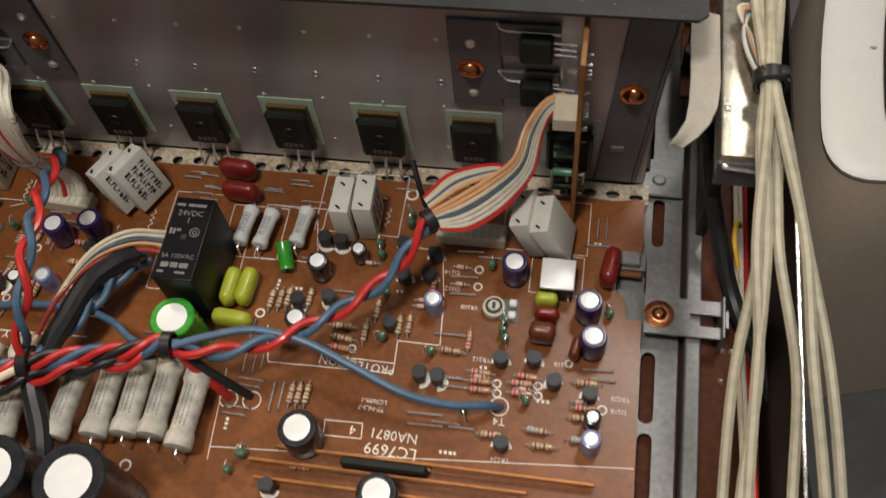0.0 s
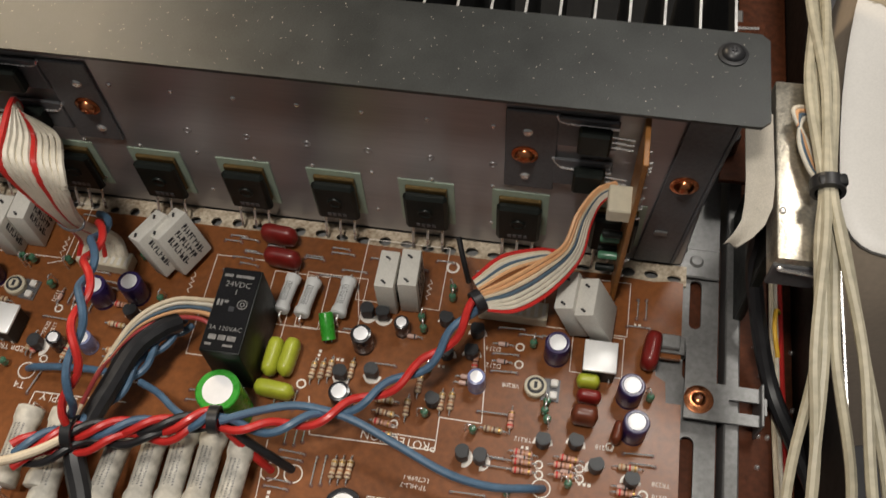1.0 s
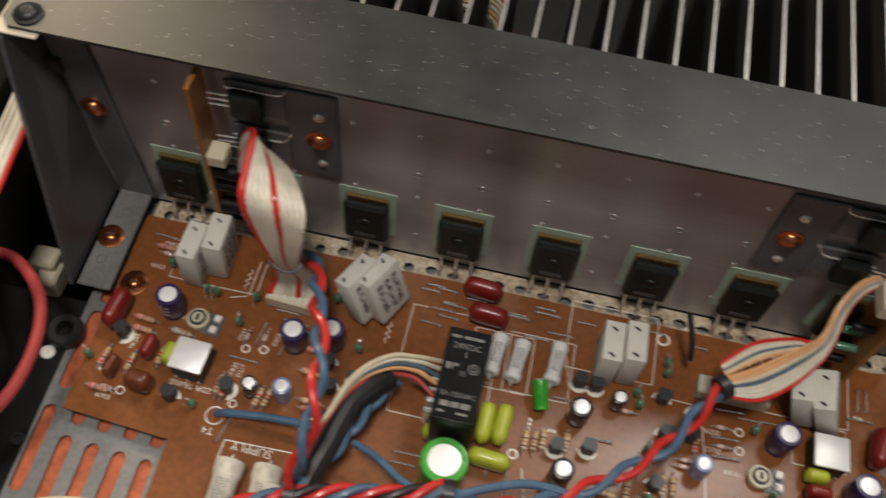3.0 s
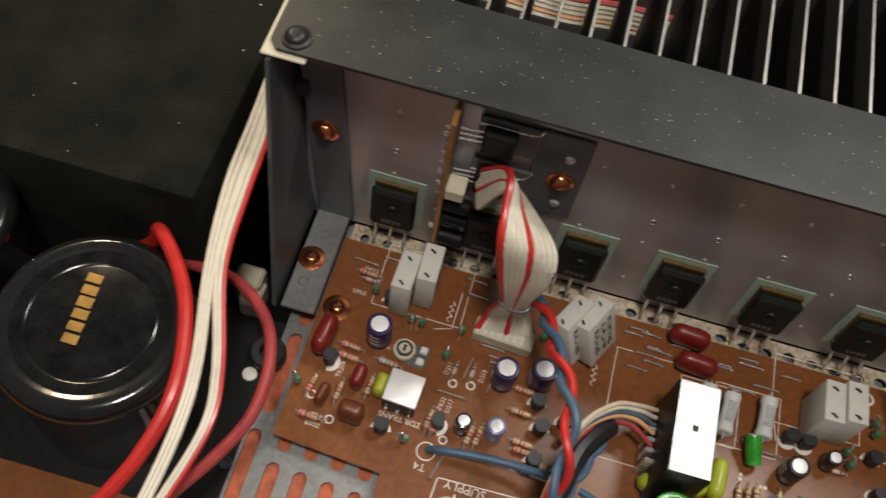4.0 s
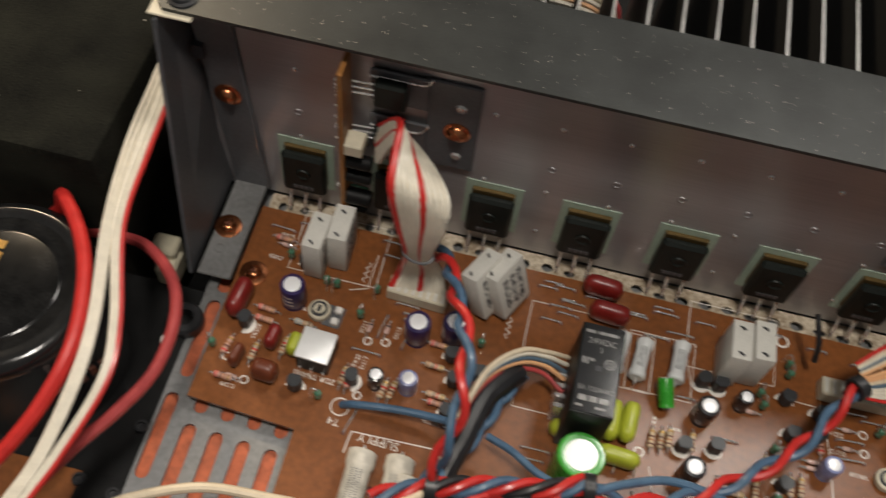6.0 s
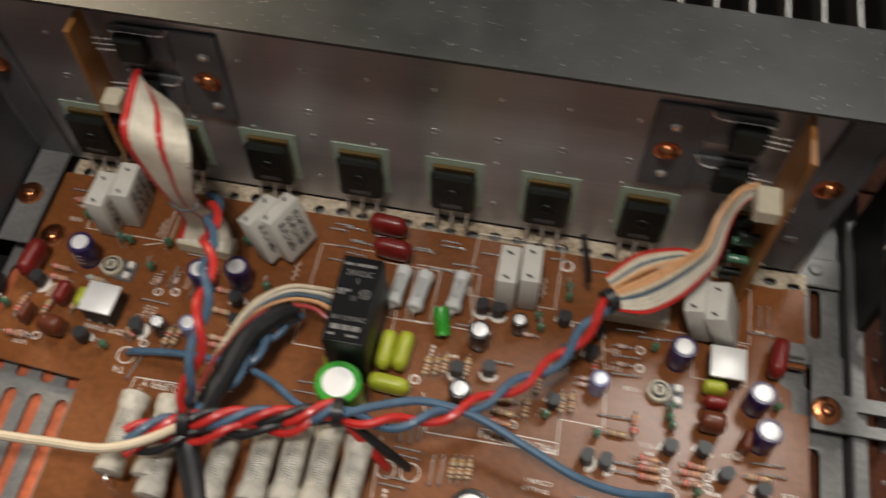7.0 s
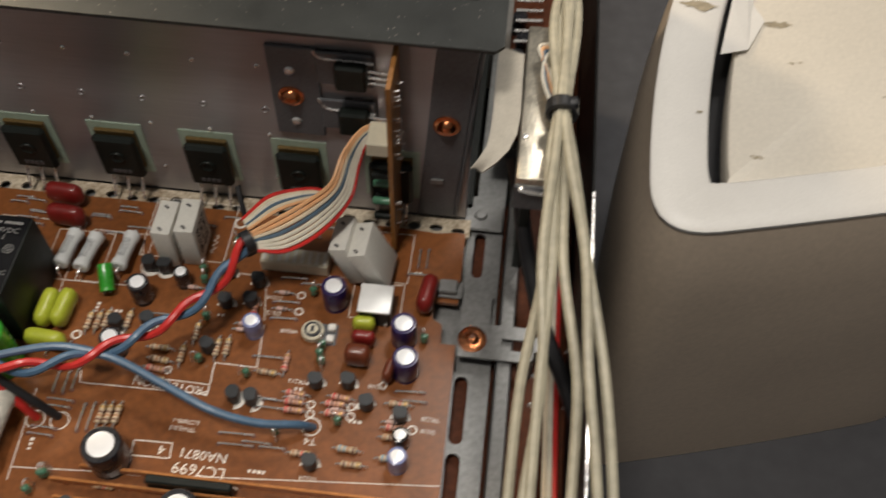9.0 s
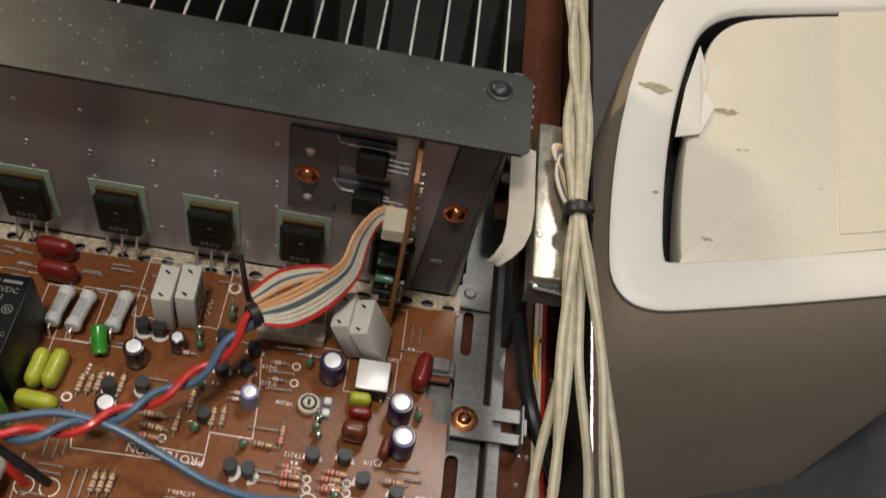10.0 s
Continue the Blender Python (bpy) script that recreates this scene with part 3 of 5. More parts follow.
def oxide_resistor(length, r, mat, name, label, group, lift):
    t = thing(name, label, "resistor", group)
    h = length / 2
    bm = B(); lathe(bm, [(0, -h), (r * 0.8, -h), (r, -h + 0.5), (r, -h + length * 0.16), (r * 0.86, -h + length * 0.22), (r * 0.86, h - length * 0.22), (r, h - length * 0.16), (r, h - 0.5), (r * 0.8, h), (0, h)], 18)
    b = part("body", bm, mat, t); b.matrix_basis = mm(0, 0, lift, 90, 0, 0)
    bm = B()
    rnd = random.Random(3)
    for row in (-0.36, 0.0, 0.36):
        z = -h * 0.5
        while z < h * 0.5:
            w = rnd.uniform(0.3, 0.9)
            q = radians(90) + row + rnd.uniform(-0.03, 0.03)
            box(bm, -0.35, 0.35, z, z + w * 0.45, -0.02, 0.03, m=Matrix(((-math.sin(q), 0, math.cos(q), r * 0.87 * math.cos(q)), (math.cos(q), 0, math.sin(q), r * 0.87 * math.sin(q)), (0, 1, 0, 0), (0, 0, 0, 1))))
            z += w * 0.45 + rnd.uniform(0.3, 0.6)
    part("side_print", bm, M_GREYMET, b)
    for s in (-1, 1):
        bm = B(); tube(bm, smooth_path([(0, s * h, lift), (0, s * (h + 1.6), lift - 0.2), (0, s * (h + 2), lift - 1.5), (0, s * (h + 2), -0.5)], 3), 0.4, 6); part("lead", bm, M_TIN, t)
    return t


put(oxide_resistor(15, 2.9, M_OXIDE, "oxide_resistor", "pale grey metal oxide resistor lying on its leads", "oxide resistors", 5),
    [(-69.5, -35.7, -6), (-61.8, -36.3, -7), (-49.0, -34.2, -5)])
put(oxide_resistor(27, 4.6, M_CERAM, "power_resistor", "large dusty grey ceramic power resistor raised above the board", "row of power resistors", 9),
    [(-128.6, -110.4, 0), (-110.1, -108.2, -3), (-98.1, -106.1, 0), (-88.5, -104.4, 1), (-79.3, -103.9, 0), (-69.3, -106.5, -1), (-143.3, -105.6, 0), (-131.4, -104.7, 0)])


def axial(mat, bands, label, group, length=6.3, r=1.15):
    t = thing("axial_resistor", label, "resistor", group)
    h = length / 2
    bm = B(); lathe(bm, [(0, -h), (r * 0.7, -h), (r, -h + 0.5), (r, -h + 1.4), (r * 0.86, -h + 1.8), (r * 0.86, h - 1.8), (r, h - 1.4), (r, h - 0.5), (r * 0.7, h), (0, h)], 12)
    b = part("body", bm, mat, t); b.matrix_basis = mm(0, 0, r + 0.4, 0, 90, 0)
    for z, m in zip((-h + 0.95, -0.7, 0.5, h - 0.95), bands):
        rr = (r if abs(z) > h - 1.5 else r * 0.86) + 0.04
        bm = B(); lathe(bm, [(rr, z - 0.3), (rr, z + 0.3)], 12); part("band", bm, m, b)
    for s in (-1, 1):
        bm = B(); tube(bm, [(s * h, 0, r + 0.4), (s * (h + 1.3), 0, r + 0.4), (s * (h + 1.8), 0, r - 0.2), (s * (h + 1.8), 0, -0.4)], 0.27, 6); part("lead", bm, M_TIN, t)
    return t


put(axial(M_BEIGE, (M_BROWNB, M_ORANGEB, M_BROWNB, M_GOLD), "beige striped axial resistor lying on the board", "beige resistors"),
    [(-27.7, -69.2, 0), (-26.5, -73.6, -6), (-19.7, -70.6, 90), (-16.9, -61.7, 88), (-8.5, -66.8, 90), (-5.2, -66.2, 90), (10.2, -74.0, -3), (-39.8, -95.2, 88), (-37.3, -94.9, 88), (-34.6, -94.6, 88),
     (-54.5, -62.0, 88), (-51.4, -61.6, 88), (-48.7, -60.5, 88), (-41.2, -59.9, 88), (43.3, -102.7, 0)])
put(axial(M_BEIGE, (M_ORANGEB, M_BROWNB, M_WRED, M_GOLD), "beige resistor with orange bands lying on the board", "orange-banded resistors"),
    [(-157.3, -66.3, 85), (-128.8, -55.3, -4), (-126.1, -65.4, -4), (-143.4, -67.7, 80), (-140.5, -67.2, 80), (-188.4, -65.5, 85), (-179.2, -60.9, 85), (55.4, -80.3, 0), (26.8, -100.9, 0), (54.9, -92.2, 0), (-26.1, -80.9, 0), (-31.5, -118.5, 0)])
put(axial(M_PINK, (M_WRED, M_BROWNB, M_ORANGEB, M_GOLD), "pink striped axial resistor lying on the board", "pink resistors"),
    [(15.7, -69.7, 90), (21.1, -80.5, -4), (36.2, -80.2, -4), (-26.9, -77.1, -6), (21.2, -83.6, 0), (21.5, -86.5, 0), (34.6, -82.7, 0), (35.0, -86.1, 0), (55.4, -88.8, 0), (-189.3, -49.1, -5), (-188.8, -53.1, -5),
     (-129.2, -47.3, -4), (-125.3, -68.1, -4), (-155.2, -67.0, 85), (-195.2, -76.4, -5), (-197.5, -65.4, 80), (-191.9, -20.7, -5), (0.9, -50.2, 90)])
put(axial(M_BEIGE, (M_BLUEB, M_BLUEB, M_ORANGEB, M_BROWNB), "blue and orange banded resistor lying on the board", "blue-banded resistors"),
    [(41.1, -97.8, -3), (-175.7, -51.2, -6), (55.0, -99.4, 0), (-118.6, -71.4, 0)])


def glass_diode():
    t = thing("glass_diode", "tiny pinkish glass diode with bright leads lying on the board", "diode", "glass diodes")
    bm = B(); lathe(bm, [(0, -1.9), (0.6, -1.8), (0.85, -1.3), (0.85, 1.3), (0.6, 1.8), (0, 1.9)], 10); b = part("glass_body", bm, M_PINKGL, t); b.matrix_basis = mm(0, 0, 1.3, 0, 90, 0)
    bm = B(); lathe(bm, [(0.88, 0.7), (0.88, 1.2)], 10); part("band", bm, M_INK, b)
    for s in (-1, 1):
        bm = B(); tube(bm, [(s * 1.8, 0, 1.3), (s * 3.2, 0, 1.3), (s * 3.6, 0, 0.8), (s * 3.6, 0, -0.4)], 0.3, 6); part("lead", bm, M_TIN, t)
    return t


M_PINKGL = surface("pinkish_glass", (0.62, 0.42, 0.36), 0.15, var=0.15, coat=0.4)
put(glass_diode(), [(9.6, -42.5, 0), (10.0, -49.1, 0), (-153.6, -46.9, 84), (-147.6, -46.0, 84), (20.8, -81.9, 0), (35.6, -84.6, 0), (-192.8, -75.6, -5), (54.0, -86.8, 0), (-1.6, -56.6, 0), (-1.9, -58.9, 0), (-22.6, -44.2, 0), (-190.5, -23.0, -5)])


def small_transistor():
    t = thing("small_transistor", "small black half-round transistor standing on the board", "transistor", "small transistors")
    bm = B()
    prof = [(2.5 * math.cos(radians(a)), 2.5 * math.sin(radians(a))) for a in range(-50, 231, 20)]
    lo = [bm.verts.new((x, y, 1.6)) for x, y in prof]
    hi = [bm.verts.new((x, y, 6.4)) for x, y in prof]
    n = len(prof)
    for k in range(n):
        bm.faces.new((lo[k], lo[(k + 1) % n], hi[(k + 1) % n], hi[k]))
    bm.faces.new(hi); bm.faces.new(lo[::-1])
    bmesh.ops.bevel(bm, geom=[e for e in bm.edges if all(v.co.z > 6 for v in e.verts)], offset=0.25, segments=2, affect="EDGES")
    part("body", bm, M_TO92, t)
    for x in (-1.27, 0, 1.27):
        bm = B(); tube(bm, [(x, 0, -0.4), (x, 0, 1.8)], 0.25, 5); part("lead", bm, M_TIN, t)
    return t


M_TO92 = surface("grey_black_epoxy", (0.026, 0.028, 0.031), 0.45, var=0.2, scale=600, island=0.35)
SMALL = [(-39.8, -37.7, 10), (-34.1, -38.0, 10), (-11.4, -36.9, 170), (0.1, -39.7, 180), (-9.4, -49.4, 180), (-0.8, -48.0, 180), (-33.8, -60.3, 0), (-11.3, -67.4, 160), (-44.3, -62.5, 0),
         (1.6, -84.2, 90), (7.5, -84.5, 90), (27.1, -76.0, 180), (37.8, -74.8, 170), (44.9, -81.8, 200), (56.5, -84.8, 180), (30.4, -104.0, 180)]
SMALL2 = [(-194.4, -55.7, 80), (-171.6, -73.5, 180), (-154.2, -66.9, 100), (-124.1, -50.5, 190), (-121.5, -59.0, 190), (-121.4, -70.5, 180), (-114.0, -54.7, 190), (-181.4, -28.7, 180), (-39.8, -126.5, 0)]
put(small_transistor(), SMALL + SMALL2)
for x, y, a in SMALL + SMALL2:
    bm = B()
    ds = [radians(a + 180 + 10 * k) for k in range(0, 19)]
    va = [bm.verts.new((x + 3.4 * math.cos(d), y - 0.3 + 3.4 * math.sin(d), 0.05)) for d in ds] if a > 60 else [bm.verts.new((x + 3.2 * math.cos(radians(180 + 10 * k)), y + 3.2 * math.sin(radians(180 + 10 * k)), 0.05)) for k in range(19)]
    bm.faces.new(va)
    part("print_shade", bm, M_RING, board, smooth=0)


def bead():
    t = thing("upright_diode", "tiny green glass diode standing on one lead", "diode", "green upright diodes")
    bm = B(); lathe(bm, [(0, 1.0), (0.9, 1.2), (1.35, 2.0), (1.2, 3.2), (1.35, 4.4), (0.9, 5.2), (0, 5.4)], 12); part("glass_body", bm, M_GREENG, t)
    bm = B(); tube(bm, smooth_path([(0, 0, 5), (0, 0.2, 6.6), (0.2, 1.2, 7.2), (0.3, 2.3, 6.2), (0.3, 2.6, 2), (0.3, 2.6, -0.4)], 3), 0.27, 6); part("bent_lead", bm, M_TIN, t)
    bm = B(); tube(bm, [(0, 0, -0.4), (0, 0, 1.2)], 0.27, 5); part("lead", bm, M_TIN, t)
    return t


put(bead(), [(-20.3, -37.2, 0), (-19.0, -41.4, 20), (-11.0, -24.1, 40), (-10.7, -27.8, 10), (-14.7, -56.1, 0), (-13.2, -72.2, 100), (26.9, -62.2, 30), (26.5, -65.5, 0), (27.6, -68.3, 200), (3.7, -75.6, 90),
             (20.0, -41.6, 0), (36.6, -89.0, 60), (60.9, -55.7, 30), (-51.4, -117.2, 0), (-53.9, -122.7, 0), (17.5, -94.7, 200)])
put(bead(), [(-202.3, -66.3, 60), (-187.5, -26.9, 20), (-172.5, -33.8, 200), (-168.8, -34.1, 160), (-154.9, -32.7, 180), (-157.8, -43.4, 0), (-163.2, -75.4, 100), (-127.2, -26.9, 0), (-123.4, -26.2, 0), (-115.4, -43.5, 0), (-114.0, -60.7, 10), (-50.4, -116.9, 0)])


def shielded_can():
    t = thing("shielded_transformer", "small square silver-topped transformer can on the board", "transformer", "shielded cans")
    bm = B(); box(bm, -5.4, 5.4, -5.4, 5.4, 0.3, 9.2, 0.4); part("case", bm, M_BLACK, t)
    bm = B(); box(bm, -5.7, 5.7, -5.7, 5.7, 8.6, 10, 0.5, 2); part("metal_cover", bm, M_ALUFLAT, t, "silver cover")
    for x in (-4, 0, 4):
        bm = B(); tube(bm, [(x, -5.6, 0), (x, -5.6, 2.2)], 0.35, 6); part("pin", bm, M_TIN, t)
    return t


M_ALUFLAT = surface("satin_cover", (0.92, 0.92, 0.91), 0.4, 0.25, var=0.03)
put(shielded_can(), [(42.9, -46.0, 0), (-167.7, -61.6, -3)])


def trimmer():
    t = thing("trimmer", "small round cream trimming potentiometer on the board", "potentiometer", "trimmers")
    bm = B(); lathe(bm, [(0, 0.5), (3.9, 0.5), (3.9, 2.4), (3.5, 2.8), (0, 2.8)], 24); part("base", bm, M_CREAM, t)
    bm = B(); lathe(bm, [(2.9, 2.8), (2.9, 3.2), (2.1, 3.2), (2.1, 2.8)], 24); part("track", bm, M_INK, t)
    bm = B(); lathe(bm, [(0, 3.5), (1.9, 3.5), (2.0, 2.8)], 20); w = part("wiper", bm, M_CREAM, t)
    bm = B(); box(bm, -0.55, 0.55, -1.2, 1.2, 3.45, 3.6); part("slot", bm, M_INK, w)
    for y in (-2.2, 2.2):
        bm = B(); box(bm, 5, 7.6, y - 1.3, y + 1.3, 0.3, 2.4, 0.4); part("foot", bm, M_WHITE, t)
    bm = B(); box(bm, 2, 8.3, -4, 4, 0.05, 0.4); part("carrier", bm, M_GREYMET, t)
    return t


put(trimmer(), [(22.5, -56.8, 0), (-171.8, -45.2, -5)])

# relay
relay = thing("relay", "tall black relay with white print on its glossy top", "relay", at=mm(-78.9, -56.0, 0))
bm = B(); box(bm, -6.9, 6.9, -15.5, 15.5, 0.3, 29.6, 0.8, 2); part("case", bm, M_BLACK, relay)
bm = B(); box(bm, -6.4, 6.4, -15, 15, 29.5, 29.9, 0.15); part("top_label", bm, M_GLOSS, relay, "glossy black printed top")
bm = B(); box(bm, -0.9, 0.9, -0.9, 0.9, 29.8, 30.05); part("vent", bm, M_INK, relay)
for text, y, s in (("24VDC", 9.0, 2.9), ("1", 6.2, 2.9), ("3A 120VAC", -7.2, 2.3)):
    words(text, 0, 0, s, parent=relay, mat=M_DIMINK, m=mm(0, y, 29.96))
for x0, x1, y, h in ((-5.6, -2.6, 12.2, 0.5), (-1.6, 4.6, 12.2, 0.5), (-5.4, -4.6, 2, 1.1), (-4.2, -3.4, 2, 1.1), (-3.0, -1.6, 2.6, 0.5), (-4.8, -2.2, -10.4, 0.9), (-1.6, 0.9, -10.4, 0.9), (1.5, 4.4, -10.4, 0.9), (-5.4, -3.2, -13, 0.4), (0.6, 4, -13, 0.4)):
    bm = B(); box(bm, x0, x1, y - h, y + h, 29.88, 29.95); part("print_bar", bm, M_DIMINK, relay)
for r in (1.75, 0.85):
    bm = B(); lathe(bm, [(r - 0.3, 0), (r - 0.3, 0.07), (r, 0.07), (r, 0)], 20); p = part("print_ring", bm, M_DIMINK, relay); p.matrix_basis = mm(3.2, 2, 29.88)
for k in range(4):
    bm = B(); box(bm, -10, -6.9, 4 - 4 * k, 5.5 - 4 * k, 1, 10 + k, 0.3); part("terminal", bm, M_TIN, relay)

# white connectors
def connector(n, step, name, label):
    t = thing("wire_connector", label, "connector", "white connectors")
    w = n * step / 2
    bm = B(); box(bm, -w, w, -3.4, 3.4, 0.2, 6, 0.4); part("shell", bm, M_CREAM, t)
    for k in range(n):
        bm = B(); box(bm, -w + step * (k + 0.25), -w + step * (k + 0.75), -2.6, 2.6, 5.8, 6.3, 0.1); part("pin_slot", bm, M_CEMENT, t)
    return t


put(connector(8, 2.6, "c", "cream plug connector with ribbon wires on the board"), [(-140.7, -31.0, -3)])
put(connector(9, 2.7, "c", "cream board connector partly under the ribbon cable"), [(11.5, -30.1, 0)])

# screw and washer at the corner of the board
screw(board, -198.5, -36.5, 0.1, 2.8, washer=4.9)

# jumper wires across the board
for x, y, l, a in ((-96.7, -14.8, 6.5, -4), (-88.8, -18.2, 5, -4), (-91.1, -21.4, 7.5, -4), (-64.4, -18.0, 7.5, -4), (-54.2, -14.5, 8.5, -4), (-48.5, -21.2, 9, -3), (-56.5, -24.5, 8.5, -4),
                   (9.2, -68.0, 10, -2), (5.0, -96.4, 11, -2), (5.5, -100.1, 11, -2), (58.5, -75.1, 9.5, 0), (11.4, -32.7, 9, 0), (11.8, -35.9, 9, 0), (10.9, -46.0, 9, 0), (11.2, -52.6, 9, 0)):
    jumper(x, y, l, a + 3)
for x, y, l, a in ((55.0, -21.7, 7.5, 90), (58.0, -21.4, 7.5, 90), (55.8, -29.0, 8, 0), (10.4, -83.1, 9, 0), (13.6, -86.2, 9, 0), (12.0, -98.6, 9, 0), (-58.2, -84.9, 8, 90), (-54.9, -84.9, 8, 90),
                   (-52.3, -83.4, 8, 90), (-46.1, -96.5, 9.5, 90), (-43.1, -95.8, 9.5, 90), (-65.1, -72.5, 7, 88), (-58.4, -73.4, 7, 88), (-90.9, -75.0, 9, 0), (-91.8, -78.6, 8, 0)):
    jumper(x, y, l, a)
for x, y, l, a in ((15.0, -83.4, 8, 0), (17.2, -99.7, 8, 0), (-194.0, -16.1, 8.5, -4), (-185.0, -12.4, 7, -4), (-152.5, -55.6, 9.5, -2), (-149.5, -44.8, 8.5, 80), (-144.0, -32.3, 9, -2), (-143.0, -35.1, 8, -2),
                   (-154.3, -11.7, 7, -4), (-152.4, -17.5, 7, -4), (-88.1, -23.8, 7, -4), (-90.6, -13.4, 7, -3), (-86.8, -18.9, 8, -3), (-140.8, -48.3, 6, 80), (-117.4, -75.2, 8, -4), (-150.7, -79.9, 10, 75)):
    jumper(x, y, l, a)
for x, y, l, a in ((-54.8, -91.4, 8.5, -2), (-55.2, -93.8, 8.5, -2), (-57.0, -101.4, 8, -2), (-57.4, -103.9, 8, -2), (26.8, -37.2, 8, 0), (-30.4, -56.0, 8, 0), (-93.5, -27.4, 7, -3), (60.2, -78.4, 8, 0), (-139.2, -38.4, 9, -4), (-138.4, -40.6, 9, -4), (-44.5, -44.6, 6, 0), (18.8, -37.6, 8, 0)):
    jumper(x, y, l, a)
for k in range(10):
    jumper(-95 + 13.2 * k + (k % 3) * 2, -12.5 - 2.3 * (k % 3), 6.5, 0)

# printed rings, lines and lettering
for x, y, r in ((15.5, -42.3, 1.7), (15.9, -48.9, 1.7), (26.6, -83.2, 1.6), (27.0, -86.5, 1.6), (39.9, -82.5, 1.6), (40.2, -85.9, 1.6), (28.2, -90.9, 3.4), (-60.7, -98.8, 3.4), (-52.8, -98.4, 3.4), (60.8, -88.2, 1.8),
                (-57.7, -67.0, 1.9), (-23.2, -76.5, 1.6), (-196.7, -68.7, 1.7), (-188.5, -75.3, 1.7), (-153.1, -51.4, 1.7), (-147.1, -50.4, 1.7), (-155.5, -76.5, 3.4), (-151.2, -71.3, 1.6), (49.1, -73.6, 1.5), (-88.6, -124.8, 2.2), (-12.8, -14.1, 2.6)):
    ring(x, y, r * (0.62 if r < 3 else 0.82), r * 0.95)
line([(-53.9, -71.2), (-50.7, -84.4), (-7.9, -83.6), (-8.3, -71.9), (6.1, -72.0), (5.0, -55.8)])
line([(-33.2, -79.8), (-8.5, -80.1)])
line([(-27.1, -102.0), (-14.7, -101.7), (-14.2, -106.8), (-26.7, -107.1), (-27.1, -102.0)])
line([(-62.4, -115.3), (-1.7, -111.5), (71.5, -105.9)], 0.3)
line([(-64.1, -88.3), (-63.2, -105.7), (-62.4, -119.4)], 0.3)
line([(-164.3, -33.9), (-158.5, -31.9), (-158.2, -17.8)], 0.3)
line([(-149.6, -83.6), (-116.5, -82.7)], 0.4)
line([(-149.6, -83.6), (-150.2, -90.8)], 0.4)
line([(-14.4, -35.6), (1.8, -36.2), (4.7, -53.6)], 0.3)
line([(-45.9, -26.1), (-43.3, -38.8), (-34.1, -38.9)], 0.3)
for text, x, y, s, a in (("PROTECTION", -20.6, -82.0, 4.2, 177), ("NA0871", -4.0, -104.5, 4.6, 178), ("LC7699", -4.2, -109.5, 5.4, 178), ("4", -17.5, -104.2, 4.5, 178), ("LC7699-1", -12.4, -93.8, 2.2, 178), ("TP-HL3-7", -12.9, -96.4, 2.2, 178), ("TR212", 20.5, -75.4, 2.2, 180), ("TR218", 47.3, -74.2, 2.2, 180),
                         ("TR228", 66.3, -83.9, 2.2, 180), ("D218", 66.0, -88.1, 2.2, 180), ("TR224", 30.5, -108.2, 2.2, 180), ("T4", 28.7, -95.8, 3.6, 180), ("VR208", 14.0, -56.9, 2.2, 180), ("D214", 6.3, -44.2, 2.4, 180), ("D212", 7.2, -50.5, 2.4, 180)):
    words(text, x, y, s, a)
for text, x, y, s, a in (("D203", -191.5, -18.3, 2.2, 178), ("D205", -193.0, -28.0, 2.2, 178), ("VR207", -179.5, -45.0, 2.2, 178), ("TR209", -190.2, -57.6, 2.2, 84), ("D209", -193.2, -78.3, 2.2, 178), ("ZDR TRANS", -166.7, -68.6, 2.7, 178),
                         ("D211", -155.8, -46.5, 2.2, 84), ("D213", -143.9, -45.9, 2.2, 84), ("D217", -152.1, -59.5, 2.2, 84), ("TR22", -154.7, -59.3, 2.2, 84), ("T4", -156.2, -81.8, 3.6, 178), ("TR226", -125.4, -74.2, 2.2, 178), ("SUPPLY", -140.3, -84.8, 4.2, 178)):
    words(text, x, y, s, a)

# small print that cannot be read, and component outlines
for x, y, w, a in ((42.9, -87.5, 5, 0), (-53.9, -54.6, 5, 85), (-46.1, -56.2, 5, 0), (22.7, -78.1, 4, 0), (-22.9, -113.1, 5, 0), (-11.4, -112.3, 6, 0), (7.6, -114.0, 6, 0), (14.7, -107.9, 6, 0), (56.6, -27.9, 4, 0), (-9.5, -53.5, 4, 0), (-59.3, -106.2, 5, 90)):
    for k in range(int(w / 1.5)):
        bm = B(); box(bm, -0.45, 0.35 + 0.15 * (k % 3), -0.55, 0.5, 0, 0.05)
        p = part("print_bar", bm, M_PRINT, board); p.matrix_basis = mm(x, y, 0.02, 0, 0, a) @ mm(1.5 * k - w / 2, 0, 0)
for (x0, y0), (x1, y1) in (((-45.9, -6.4), (-15.0, -32.2)), ((-101.2, -21.1), (-69.1, -61.8)), ((22.1, -11.6), (52.0, -33.0)), ((33.4, -33.9), (51.2, -48.9)), ((-65.4, -23.4), (-42.8, -45.6)), ((-187.8, -6.3), (-155.9, -31.0)), ((-77.8, -24.7), (-56.9, -46.0))):
    line([(x0, y0), (x1, y0), (x1, y1), (x0, y1), (x0, y0)], 0.28)
for x, y in ((-20.0, -24.5), (-160.4, -25.6), (-107.5, -34.0)):
    line([(x + (0.8 if k % 2 else -0.8) * (0 < k < 7), y + 4 - 1.15 * k) for k in range(8)], 0.28)

